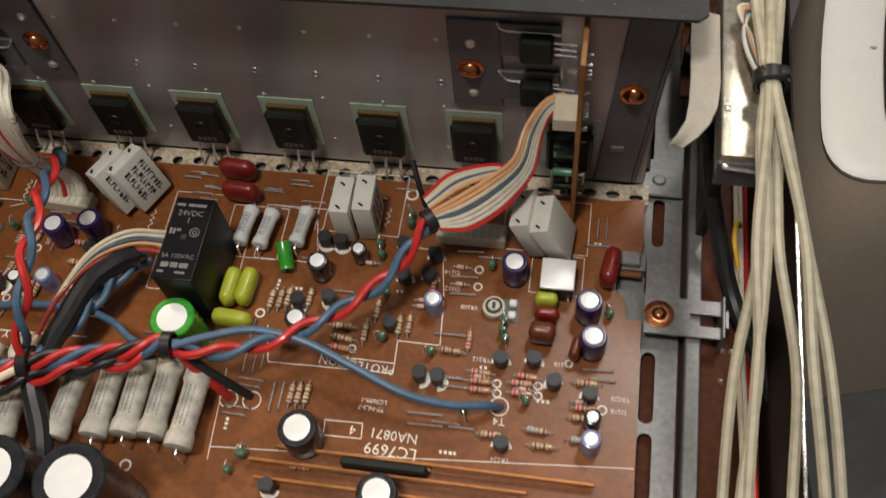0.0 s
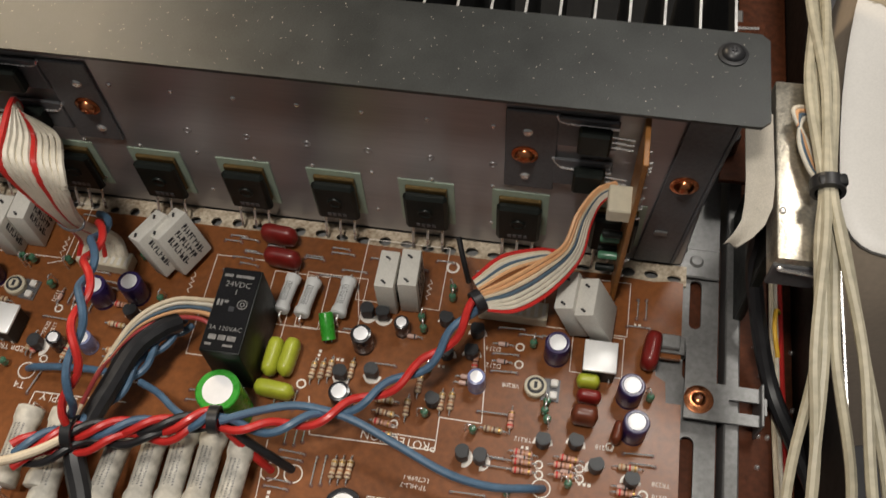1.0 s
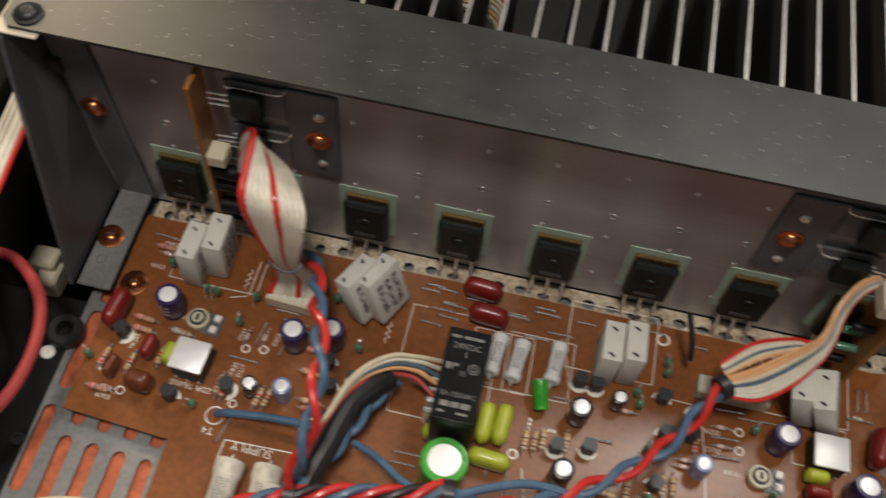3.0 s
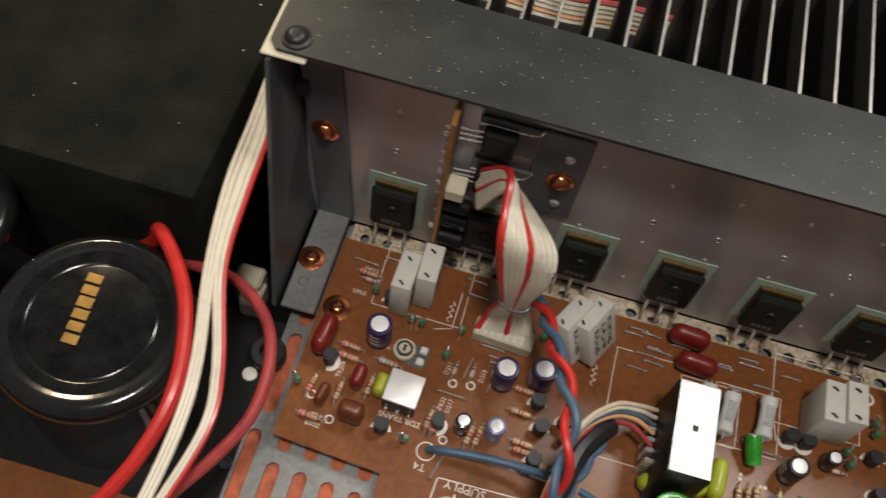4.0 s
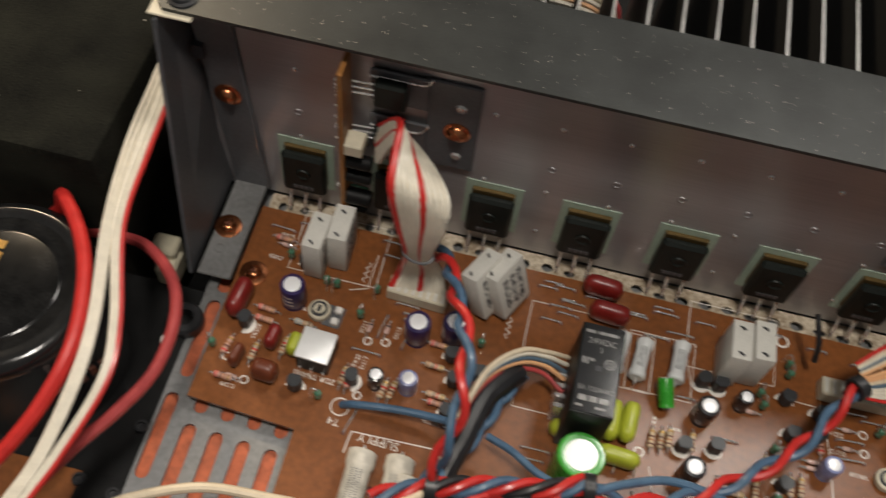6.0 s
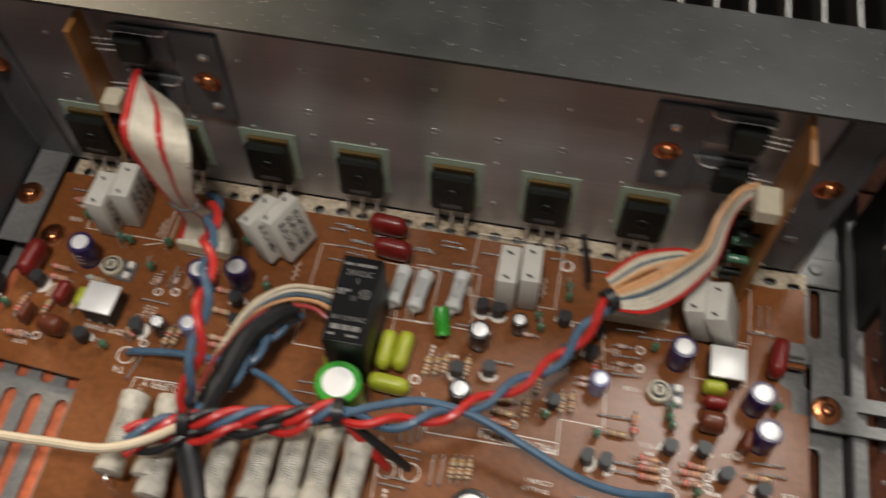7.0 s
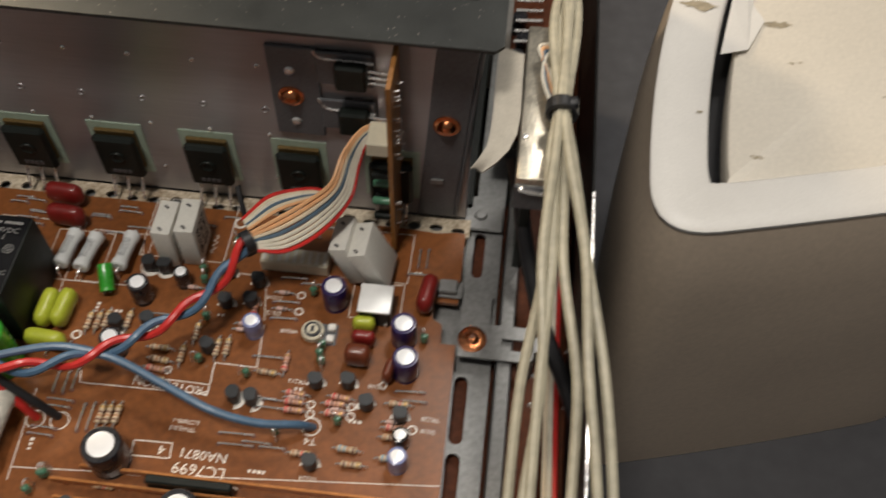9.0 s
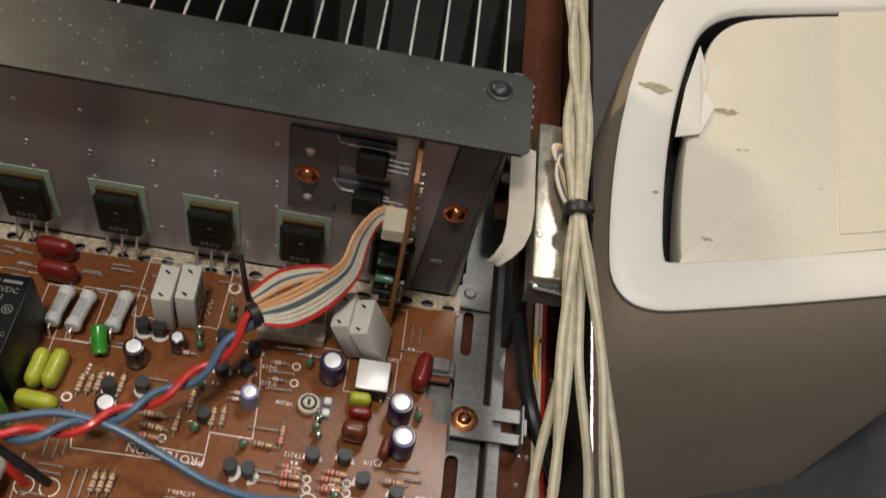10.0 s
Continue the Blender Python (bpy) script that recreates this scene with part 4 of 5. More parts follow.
# bus bars and a black bar-shaped part along the front of the board
for y0, x0, x1 in ((-113.5, -40, 60), (-118.5, -48, 40), (-124, -45, 55)):
    bar = thing("bus_bar", "long thin brown bus bar standing on the board", "bus bar", "bus bars along the board")
    bm = B(); box(bm, x0, x1, y0 - 0.5, y0 + 0.5, 1.4, 4.2, 0.2); part("strip", bm, M_BUSBAR, bar)
    for k in range(5):
        x = x0 + 4 + (x1 - x0 - 8) * k / 4
        bm = B(); box(bm, x - 0.8, x + 0.8, y0 - 0.5, y0 + 0.5, -0.4, 1.6); part("tab", bm, M_BUSBAR, bar)
ic = thing("inline_module", "long black in-line module standing between the bus bars", "module")
bm = B(); box(bm, -18, 9, -117.6, -114.8, 0.8, 7, 0.5); part("body", bm, M_BLACK, ic)
for k in range(10):
    bm = B(); tube(bm, [(-16.5 + 2.6 * k, -116.2, -0.4), (-16.5 + 2.6 * k, -116.2, 1)], 0.3, 5); part("pin", bm, M_TIN, ic)

# ---- sensor plates and upright side boards on the heatsink ----
def sensor(x, s, group):
    """x: the screw; s: the side on which the devices stand."""
    t = thing("sensor_plate", "dark steel clamp plate with copper screw and two black sensors", "clamp plate", group)
    bm = B(); box(bm, min(x - s * 6.5, x + s * 10), max(x - s * 6.5, x + s * 10), -1.3, -0.1, 39, 79.5, 0.4); part("plate", bm, M_GREYMET, t)
    for z in (73, 52):
        bm = B(); box(bm, min(x + s * 9.5, x + s * 28), max(x + s * 9.5, x + s * 28), -2.2, -1.0, z - 7.5, z + 6.5, 0.4); part("tongue", bm, M_GREYMET, t)
        bm = B(); tube(bm, smooth_path([(x + s * 9, -1.6, z + 6), (x + s * 11, -1.9, z + 3), (x + s * 14, -2.2, z + 2), (x + s * 28, -2.2, z + 1.5)] if z < 60 else [(x + s * 9, -1.6, z + 6.5), (x + s * 12, -1.9, z + 4), (x + s * 28, -2.2, z + 3.5)], 4), 0.5, 6); part("pressed_rib", bm, M_TIN, t)
        bm = B(); box(bm, x + s * 21 - 5, x + s * 21 + 5, -6.4, -2.2, z - 6, z + 4.5, 0.8); d = part("sensor_body", bm, M_BLACK, t)
        for k in range(3):
            bm = B(); tube(bm, [(x + s * 26, -4, z - 3 + 2.5 * k), (x + s * 33, -4.5, z - 3 + 2.5 * k)], 0.35, 6); part("sensor_lead", bm, M_TIN, d)
    screw(t, x, -1.3, 57.9, 3.2, FACE, washer=4.3)
    for z in (69.3, 45.7):
        bm = B(); lathe(bm, [(0, 0.9), (1.2, 0.7), (1.8, 0)], 14); p = part("rivet", bm, M_TIN, t); p.matrix_basis = mm(x + 0.5, -1.3, z) @ FACE
    return t


sensor(10.1, 1, "sensor plates")
sensor(-138.1, -1, "sensor plates")
for x, s in ((45.5, -1), (-172.5, 1)):
    t = thing("upright_board", "small upright brown circuit board beside the heatsink", "circuit board", "upright boards")
    bm = B(); box(bm, x - 0.8, x + 0.8, -21 if s < 0 else -13, -2.5, 3, 86, 0.2); part("laminate", bm, M_BAKE, t)
    rnd = random.Random(8)
    for k in range(26):
        y, z = rnd.uniform(-19 if s < 0 else -11, -5), rnd.uniform(10, 80)
        bm = B(); tube(bm, [(x - s * 0.6, y, z), (x - s * 2.6, y + 0.2, z + 0.3)], 0.35, 5); part("solder_pin", bm, M_TIN, t)
    for k, (y, z) in enumerate(((-15, 38), (-12, 30), (-15, 24), (-10, 20), (-14, 14)) if s < 0 else ((-9, 40), (-9, 32), (-8, 24), (-9, 14), (-7, 50))):
        bm = B(); lathe(bm, [(0, 0), (1.4, 0.2), (1.5, 6), (1.2, 6.6), (0, 6.7)], 12); p = part("component", bm, M_GREENG if k in (1, 2) else M_BLACK, t)
        p.matrix_basis = mm(x + s * 1, y, z, 0, s * 90, 0)
    if s > 0:
        for z, r in ((44, 2.6), (36, 2.2), (24, 3.0)):
            bm = B(); lathe(bm, [(0, 0), (r, 0.2), (r, 8), (r * 0.85, 8.6), (0, 8.7)], 14); p = part("component", bm, M_BLACKPL, t)
            p.matrix_basis = mm(x + 1, -11, z, 0, 90, 0)
    bm = B()
    if s < 0:
        box(bm, 37.6, 45, -20, -10, 53.5, 59.5, 0.4)
    else:
        box(bm, x + 1, x + 7, -14, -7, 50, 55, 0.4)
    part("plug", bm, M_CREAM, t)

# ---- wires ----
def ribbon(name, label, edge_a, edge_b, colours, r=0.75):
    """Flat cable: strands between two edge curves."""
    t = thing(name, label, "ribbon cable")
    a, b = smooth_path(edge_a, 8), smooth_path(edge_b, 8)
    n = len(colours)
    for k, m in enumerate(colours):
        u = k / (n - 1)
        bm = B(); tube(bm, [p.lerp(q, u) for p, q in zip(a, b)], r, 6); part("strand", bm, m, t)
    return t


def twist(name, label, path, mats, r=1.3, turns=0.085, spread=1.25):
    """Wires twisted round a common path."""
    t = thing(name, label, "wire pair")
    pts = smooth_path(path, 14)
    run, at = 0.0, [0.0]
    for p, q in zip(pts, pts[1:]):
        run += (q - p).length
        at.append(run)
    for k, m in enumerate(mats):
        out = []
        for i, p in enumerate(pts):
            d = (pts[min(i + 1, len(pts) - 1)] - pts[max(i - 1, 0)]).normalized()
            side = d.cross(Vector((0, 0, 1))).normalized()
            up = side.cross(d)
            a = 2 * math.pi * (at[i] * turns / 2 + k / len(mats))
            out.append(p + side * math.cos(a) * r * spread + up * math.sin(a) * r * spread)
        bm = B(); tube(bm, out, r, 8); part("wire", bm, m, t)
    return t


def wire(name, label, path, mat, r):
    t = thing(name, label, "wire")
    bm = B(); tube(bm, smooth_path(path, 8), r, 10); part("insulation", bm, mat, t)
    return t


def tie(x, y, z, r, turn, label="black plastic tie holding wires together"):
    t = thing("cable_tie", label, "cable tie", "cable ties", at=mm(x, y, z, 0, 90, turn))
    bm = B(); lathe(bm, [(r, -1.8), (r + 0.9, -1.6), (r + 0.9, 1.6), (r, 1.8), (r - 0.3, 0), (r, -1.8)], 16); part("band", bm, M_WBLACK, t)
    bm = B(); box(bm, r - 1, r + 3, -2, 2, -2, 2, 0.4); part("head", bm, M_WBLACK, t)
    return t


# right-hand ribbon from the upright board down to the tie
ribbon("ribbon_cable", "cream and blue striped ribbon cable bulging down to a tie",
       [(40.1, -4.2, 52), (34.1, -8.0, 52), (29.0, -15.4, 48), (26.0, -24.0, 42.5), (18.5, -29.2, 38), (9.5, -35.2, 35), (0.8, -39.2, 31)],
       [(41.7, -5.2, 50), (36.0, -9.7, 48), (33.7, -14.0, 42), (31.6, -23.6, 34), (23.5, -34.3, 29), (13.3, -41.7, 27), (4.0, -43.3, 28)],
       [M_WORANGE, M_WORANGE, M_WCREAM, M_WGREY, M_WWHITE, M_WWHITE, M_WWHITE, M_WRED], 0.72)
ribbon("ribbon_cable", "cream and blue striped ribbon cable arching above its twin",
       [(40.9, -4.7, 50), (35.0, -8.9, 48.5), (31.0, -14.9, 44), (27.5, -23.2, 38.5), (18.0, -25.4, 40), (6.5, -29.5, 39.5), (-1.8, -35.9, 34)],
       [(41.5, -5.0, 49), (36.0, -9.5, 46.5), (33.0, -14.3, 41), (29.6, -23.6, 35.5), (20.0, -27.6, 38), (10.0, -32.4, 37), (0.3, -38.4, 32.5)],
       [M_WRED, M_WCREAM, M_WWHITE, M_WGREY, M_WCREAM, M_WORANGE], 0.7)
tie(0.6, -41.7, 30, 3.0, 40)
twist("twisted_pair", "red and blue wires twisted together above the board",
      [(1.3, -41.2, 31), (-3.8, -48.3, 26), (-10.3, -58.2, 22), (-21.4, -69.0, 20), (-34.2, -78.4, 19), (-46.7, -86.1, 20), (-62.7, -92.0, 22), (-74.2, -92.2, 24)], [M_WRED, M_WBLUE], 1.35, 0.075)
wire("blue_wire", "slate blue wire arching to a print ring on the board",
     [(-73.8, -92.3, 25), (-63.8, -86.8, 23), (-51.1, -82.2, 21), (-35.2, -82.9, 18), (-18.4, -88.4, 15), (-1.7, -94.1, 12), (12.5, -95.4, 9), (24.6, -93.2, 6), (28.9, -90.8, -0.5)], M_WBLUE, 1.35)
wire("black_lead", "short black lead standing by the heatsink", [(-10.0, -15.0, 24), (-7.1, -21.6, 18), (-5.3, -24.4, 10)], M_WBLACK, 1.0)
tie(-75.6, -91.6, 24, 3.6, 5)
twist("twisted_bundle", "twisted red, blue and black wires along the board",
      [(-76.5, -90.5, 24), (-87.1, -94.5, 23), (-101.7, -97.1, 22), (-113.9, -100.1, 22), (-121.5, -102.5, 22), (-136.8, -109.4, 22)], [M_WRED, M_WBLUE, M_WRED, M_WBLACK], 1.3, 0.07, 1.6)
twist("twisted_bundle", "twisted red and black wires beside the knot",
      [(-77.1, -90.8, 22), (-88.7, -97.7, 21), (-102.6, -101.2, 21), (-116.5, -105.7, 20), (-135.9, -114.2, 20)], [M_WRED, M_WBLACK], 1.3, 0.075, 1.3)
wire("red_wire", "red wire running from the tie to the board", [(-75.4, -91.4, 22), (-69.5, -94.5, 14), (-63.4, -97.3, 6), (-60.4, -98.2, -0.5)], M_WRED, 1.4)
wire("black_wire", "black wire running from the tie to the board", [(-74.7, -90.5, 22), (-67.5, -93.7, 15), (-58.7, -96.2, 7), (-53.6, -97.0, -0.5)], M_WBLACK, 1.5)
tie(-120.4, -101.8, 22, 4.6, 5)
twist("twisted_pair", "red and blue wires twisted together, rising to the ribbon plug",
      [(-121.5, -101.2, 22), (-119.5, -96, 33), (-117.4, -88, 42), (-118.5, -74, 48), (-121.6, -61, 46), (-127, -47, 40), (-132.3, -30.9, 30), (-137.3, -25.1, 24)], [M_WRED, M_WBLUE], 1.35, 0.075)
# black sleeved cable with cream and blue wires beside it
wire("black_sleeve", "thick matt black sleeved cable arching over the board",
     [(-101.8, -56.5, 14), (-106.0, -62.3, 18), (-111.1, -71.3, 20), (-114.6, -85.4, 20), (-118.3, -98.3, 18), (-119.4, -107.8, 16), (-112.8, -122.5, 12), (-105.6, -142.3, 10)], M_WBLACK, 3.6)
for k, (m, d) in enumerate(((M_WCREAM, 0), (M_WWHITE, 3), (M_WGREY, 6), (M_WORANGE, 9), (M_WROSE, 14))):
    wire("thin_wire", "thin wire arching from the relay terminals to the knot" if k < 4 else "thin red wire arching from the relay",
         [(-86.6, -44.7 - 0.9 * d, 10), (-94.3, -48.1 - 0.4 * d, 17 - 0.3 * d), (-102.8, -52.6 - 0.3 * d, 23 - 0.4 * d), (-111.5, -62.3 - 0.25 * d, 25 - 0.2 * d), (-116.5, -78.0 - 0.1 * d, 25), (-119.5, -93.1, 24), (-120.8, -102.0, 23)], m, 0.8)
twist("twisted_pair", "two slate blue wires twisted together", [(-100.4, -53.4, 8), (-105.3, -65.4, 14), (-109.7, -77.1, 16), (-115.2, -90.4, 18), (-120.2, -101.9, 21)], [M_WBLUE, M_WBLUE], 1.3, 0.09)
wire("blue_wire", "slate blue wire crossing to the tie", [(-107.2, -79.9, 15), (-99.1, -83.5, 17), (-89.8, -89.7, 20), (-79.5, -93.6, 23)], M_WBLUE, 1.2)
wire("blue_wire", "slate blue wire from a print ring to the twisted pair", [(-155.2, -75.6, 0), (-150.3, -76.0, 4), (-137.9, -75.2, 6), (-125.3, -75.5, 8), (-113.2, -77.4, 12)], M_WBLUE, 1.3)
wire("cream_wire", "cream wire sweeping in to the knot of wires", [(-213.3, -134.5, 20), (-202.7, -126.3, 22), (-183.1, -118.6, 24), (-161.6, -116.8, 24), (-141.7, -115.6, 24), (-129.7, -110.7, 24), (-122.2, -104.7, 23)], M_WCREAM, 1.5)

# left-hand ribbon from the upright board to its connector
LRIB = [M_WRED, M_WWHITE, M_WWHITE, M_WWHITE, M_WWHITE, M_WRED, M_WWHITE, M_WWHITE, M_WWHITE, M_WWHITE]
ribbon("ribbon_cable", "cream ribbon cable with red stripes, looping down to a connector",
       [(-163.4, -2.5, 53), (-154.0, -13.0, 72), (-152.2, -25.8, 72), (-151.0, -34.7, 68), (-148.2, -35.1, 51), (-145.3, -33.5, 34), (-147.9, -28.3, 13), (-150.1, -31.6, 5.5)],
       [(-160.2, -13.9, 51), (-152.6, -16.4, 69), (-144.3, -15.2, 58), (-135.5, -29.2, 62), (-134.6, -34.6, 54), (-137.8, -33.0, 34), (-134.8, -26.4, 14), (-132.2, -29.9, 5.5)], LRIB, 1.2)
t = thing("wire_ring", "thin wire ring round the ribbon", "wire ring", at=mm(-141.7, -33.3, 34, 25, 0, -10))
bm = B(); tube(bm, [(5.2 * math.cos(2 * math.pi * k / 24), 3 * math.sin(2 * math.pi * k / 24), 0) for k in range(25)], 0.5, 6); part("loop", bm, M_GREYMET, t)

# ---- left side: capacitors, cover block and cables ----
def big_cap(x, y, mark):
    t = thing("reservoir_capacitor", "huge glossy black reservoir capacitor with gold bar print", "capacitor", "reservoir capacitors", at=mm(x, y, -6))
    bm = B(); lathe(bm, [(0, 0), (28.5, 0), (28.5, 44), (29.3, 45.5), (29.3, 47.5), (28, 50), (25.5, 51), (23.5, 50.4), (22.6, 50.2)], 56); part("sleeve", bm, M_CAPTOP, t, smooth=50)
    bm = B(); lathe(bm, [(22.6, 50.15), (22.2, 50.12), (19.3, 50.12), (18.9, 50.05), (18.4, 49.8), (17.9, 50.05), (17.5, 50.12), (0, 50.12)], 56); part("top_disc", bm, M_CAPDISC, t, "black top with a pressed ring", smooth=50)
    if mark:
        for k, w in enumerate((3.6, 3.8, 4.2, 3.8, 3.6, 3.8)):
            bm = B(); box(bm, -7.2 + k * 0.35, -2.6 + k * 0.35, 12.5 - k * 3.9 - w * 0.4, 12.5 - k * 3.9 + w * 0.4, 50.25, 50.42, 0.05); part("print_bar", bm, M_GOLD, t)
        for k in range(5):
            bm = B(); box(bm, 27.9, 28.7, -6 + 4 * k - 0.4 * k, -4 + 4 * k - 0.4 * k, 22, 26); p = part("print_bar", bm, M_BROWNB, t); p.matrix_basis = mm(0, 0, 0, 0, 0, -30)
    return t


big_cap(-256.5, -81.8, True)
big_cap(-322, -64, False)
blk = thing("transformer_cover", "dusty matt black cover block behind the capacitors", "cover")
bm = B(); box(bm, -420, -239.5, -44, 160, -60, 60, 2.5, 2); part("block", bm, M_DARK, blk)
rnd = random.Random(5)
for k in range(18):
    x, y = rnd.uniform(-330, -243), rnd.uniform(-41, 60)
    s = rnd.uniform(0.12, 0.32)
    bm = B(); box(bm, x - s, x + s * 1.4, y - s, y + s, 59.9, 60.1 + s * 0.3, 0.05); part("dust_speck", bm, M_PAPER, blk)
hold = thing("capacitor_holder", "black plastic holder with a round grommet beside the capacitors", "holder")
bm = B(); box(bm, -333, -213, -116, -44, -9, -5.9, 1); box(bm, -229, -213, -150, -114, -9, -5.8, 1); part("base", bm, M_BLACKPL, hold)
bm = B(); lathe(bm, [(3, 0), (3, 4), (5.4, 4), (6.2, 3), (6.2, 0)], 24); p = part("grommet", bm, M_WBLACK, hold); p.matrix_basis = mm(-215.8, -58, -5.5)
bm = B(); box(bm, -231, -223.6, -46, -36, -6, 4, 1.0); box(bm, -234, -224.6, -41, -33, -6, 8, 1.0); part("yellowed_block", bm, M_WDIRTY, hold, "yellowed plastic block")
bm = B(); lathe(bm, [(0, 0.8), (2.4, 0.6), (2.6, 0)], 14); p = part("white_plug", bm, M_CEMENT, hold); p.matrix_basis = mm(-219.5, -66, -5.9)
for x, y in ((-216, -97), (-216, -120), (-228, -118)):
    bm = B(); lathe(bm, [(0, 0.2), (1.2, 0.3), (1.4, 1.2), (2.1, 1.2), (2.3, 0)], 16); p = part("eyelet", bm, M_WBLACK, hold); p.matrix_basis = mm(x, y, -5.9)
for k in range(4):
    bm = B(); tube(bm, [(-300 + 9 * k, -126, -5.6), (-300 + 9 * k, -136, -5.6)], 0.4, 6); part("jumper_wire", bm, M_TIN, chassis)
wire("red_cable", "glossy thick red cable curving over the capacitor", [(-285, -50, 6), (-268, -48.5, 20), (-254, -49, 36), (-249.5, -49.7, 47), (-237.5, -62.5, 50), (-229.3, -77.4, 51), (-225.1, -96.4, 49), (-228.0, -113.7, 44), (-235.3, -128.7, 38), (-244.9, -142.0, 32)], M_WRED, 2.2)
wire("red_cable", "faded rose red cable looping beside the capacitor", [(-254.1, -43.4, 15), (-243.1, -45.1, 20), (-227.7, -49.0, 26), (-213.5, -60.5, 30), (-206.9, -75.1, 32), (-206.2, -91.9, 33), (-211.5, -105.9, 33), (-219.2, -118.9, 32), (-225.5, -130.7, 30)], M_WROSE, 1.9)
ribbon("flat_cable", "three white wires of a flat cable hanging beside the heatsink",
       [(-235.0, 9.9, 62), (-234.2, -11.0, 60), (-233.8, -34.0, 57), (-229.2, -61.0, 56), (-223.2, -87.0, 51), (-222.0, -105.0, 47), (-224.0, -126.0, 42), (-227.0, -139.0, 41)],
       [(-233.0, 6.4, 61), (-231.0, -14.0, 59), (-230.6, -33.6, 56.5), (-227.4, -60.0, 55), (-221.0, -87.0, 51), (-219.8, -104.6, 46.6), (-221.8, -125.4, 41.6), (-224.6, -138.6, 40.6)],
       [M_WWHITE, M_WWHITE, M_WWHITE], 0.8)
ribbon("flat_cable", "white and red wires of a flat cable beside the heatsink",
       [(-232.6, 5.6, 61), (-230.2, -14.6, 59), (-229.8, -33.6, 56.4), (-226.6, -59.6, 55), (-217.2, -87.0, 50), (-215.0, -103.0, 46), (-220.0, -124.6, 41), (-223.6, -137.6, 40)],
       [(-231.0, 3.2, 60), (-227.6, -16.8, 58), (-227.0, -33.8, 55.8), (-224.6, -58.8, 54), (-215.0, -86.6, 49.6), (-213.0, -102.6, 45.6), (-218.0, -124.0, 40.6), (-221.6, -137.0, 39.6)],
       [M_WWHITE, M_WWHITE, M_WRED], 0.8)

# ---- right side: screening box, tape, cable loom ----
tun = thing("screening_box", "scratched tin screening box beside the heatsink", "screening box")
bm = B(); box(bm, 85.3, 98, -36, 29, 57, 70, 0.8, 2); part("case", bm, M_SHIELD, tun)
bm = B(); box(bm, 88.6, 92, -20, 24, -2, 57.2, 0.4); part("stand", bm, M_BLACK, tun, "dark mounting stand")
bm = B(); box(bm, 85.0, 98.3, -37, -35.4, 56.5, 67, 0.3); part("end_cover", bm, M_GREYMET, tun)
for y, z in ((-36.8, 66), (-20, 70)):
    bm = B(); lathe(bm, [(0, 1.0), (0.9, 0.7), (1.1, 0)], 10); p = part("solder_blob", bm, M_TIN, tun); p.matrix_basis = mm(87, y, z)
bm = B(); tube(bm, [(86.5, -37.4, 66), (97, -37.4, 64.5)], 0.6, 6); part("tin_rim", bm, M_TIN, tun)
plug = thing("wire_plug", "small cream plug with thin wires on the screening box", "plug")
bm = B(); box(bm, 96.8, 101, 6, 18, 70.2, 76, 0.5); part("shell", bm, M_CREAM, plug)
for k in range(4):
    bm = B(); box(bm, 97.6, 100.2, 7.2 + 2.7 * k, 8.4 + 2.7 * k, 75.8, 76.3); part("slot", bm, M_BROWNB, plug)
tape = thing("tape_flap", "curled beige paper tape flap hanging beside the box", "tape")
bm = B()
rows_ = [(16, 70, 76.2, 84.6), (4, 70.3, 76.2, 84.7), (-10, 70, 76.5, 85.0), (-18, 69.5, 76.3, 84.4), (-24, 68.8, 75.6, 82.4), (-28, 67.4, 73.6, 79.2), (-30.5, 65.4, 71.4, 75.4)]
top = [[bm.verts.new((x0 + (x1 - x0) * u / 4, y + 0.6 * math.sin(u), z + 0.5 * math.sin(u * 1.4))) for u in range(5)] for y, z, x0, x1 in rows_]
for a, b in zip(top, top[1:]):
    for k in range(4):
        bm.faces.new((a[k], a[k + 1], b[k + 1], b[k]))
ex = bmesh.ops.extrude_face_region(bm, geom=bm.faces[:])
bmesh.ops.translate(bm, verts=[g for g in ex["geom"] if isinstance(g, bmesh.types.BMVert)], vec=(0, 0, -0.7))
part("paper", bm, M_PAPER, tape, smooth=60)
loom = thing("cable_loom", "loom of aged off-white cables tied together with a black tie", "cable loom", at=mm(-4.5, 0, 0))
for k in range(6):
    a = 2 * math.pi * k / 6
    dx, dz = 2.2 * math.cos(a), 1.8 * math.sin(a)
    e = ((16.5, 3), (12, 4), (-7, -5), (-10.5, -8), (-5, -1), (6, -2))[k]
    w = 1.7 * math.sin(2.3 * k)
    bm = B(); tube(bm, smooth_path([(101 + dx * 1.8 + w, 220, 62 + dz), (101.5 + dx * 1.6 - w, 120, 70 + dz), (101.6 + dx + w, 60, 76 + dz), (101.5 + dx * 1.5 - w, 20, 79 + dz), (101.2 + dx * 0.6, -16, 80 + dz * 0.8),
                                   (101.6 + dx * 0.8 + e[0] * 0.12, -35, 79 + dz), (103.5 + e[0] * 0.45 + w, -65, 72 + dz + e[1] * 0.3), (105 + e[0] * 0.75 - w, -95, 62 + dz + e[1]), (106 + e[0], -130, 48 + dz + e[1]), (107 + e[0] * 1.2, -180, 34 + dz)], 8), 1.5, 8)
    part("cable", bm, M_WDIRTY, loom)
bm = B(); lathe(bm, [(3.6, -2.2), (4.9, -2), (4.9, 2), (3.6, 2.2)], 16); p = part("tie_band", bm, M_WBLACK, loom); p.matrix_basis = mm(101.2, -17, 80, 90, 0, 0)
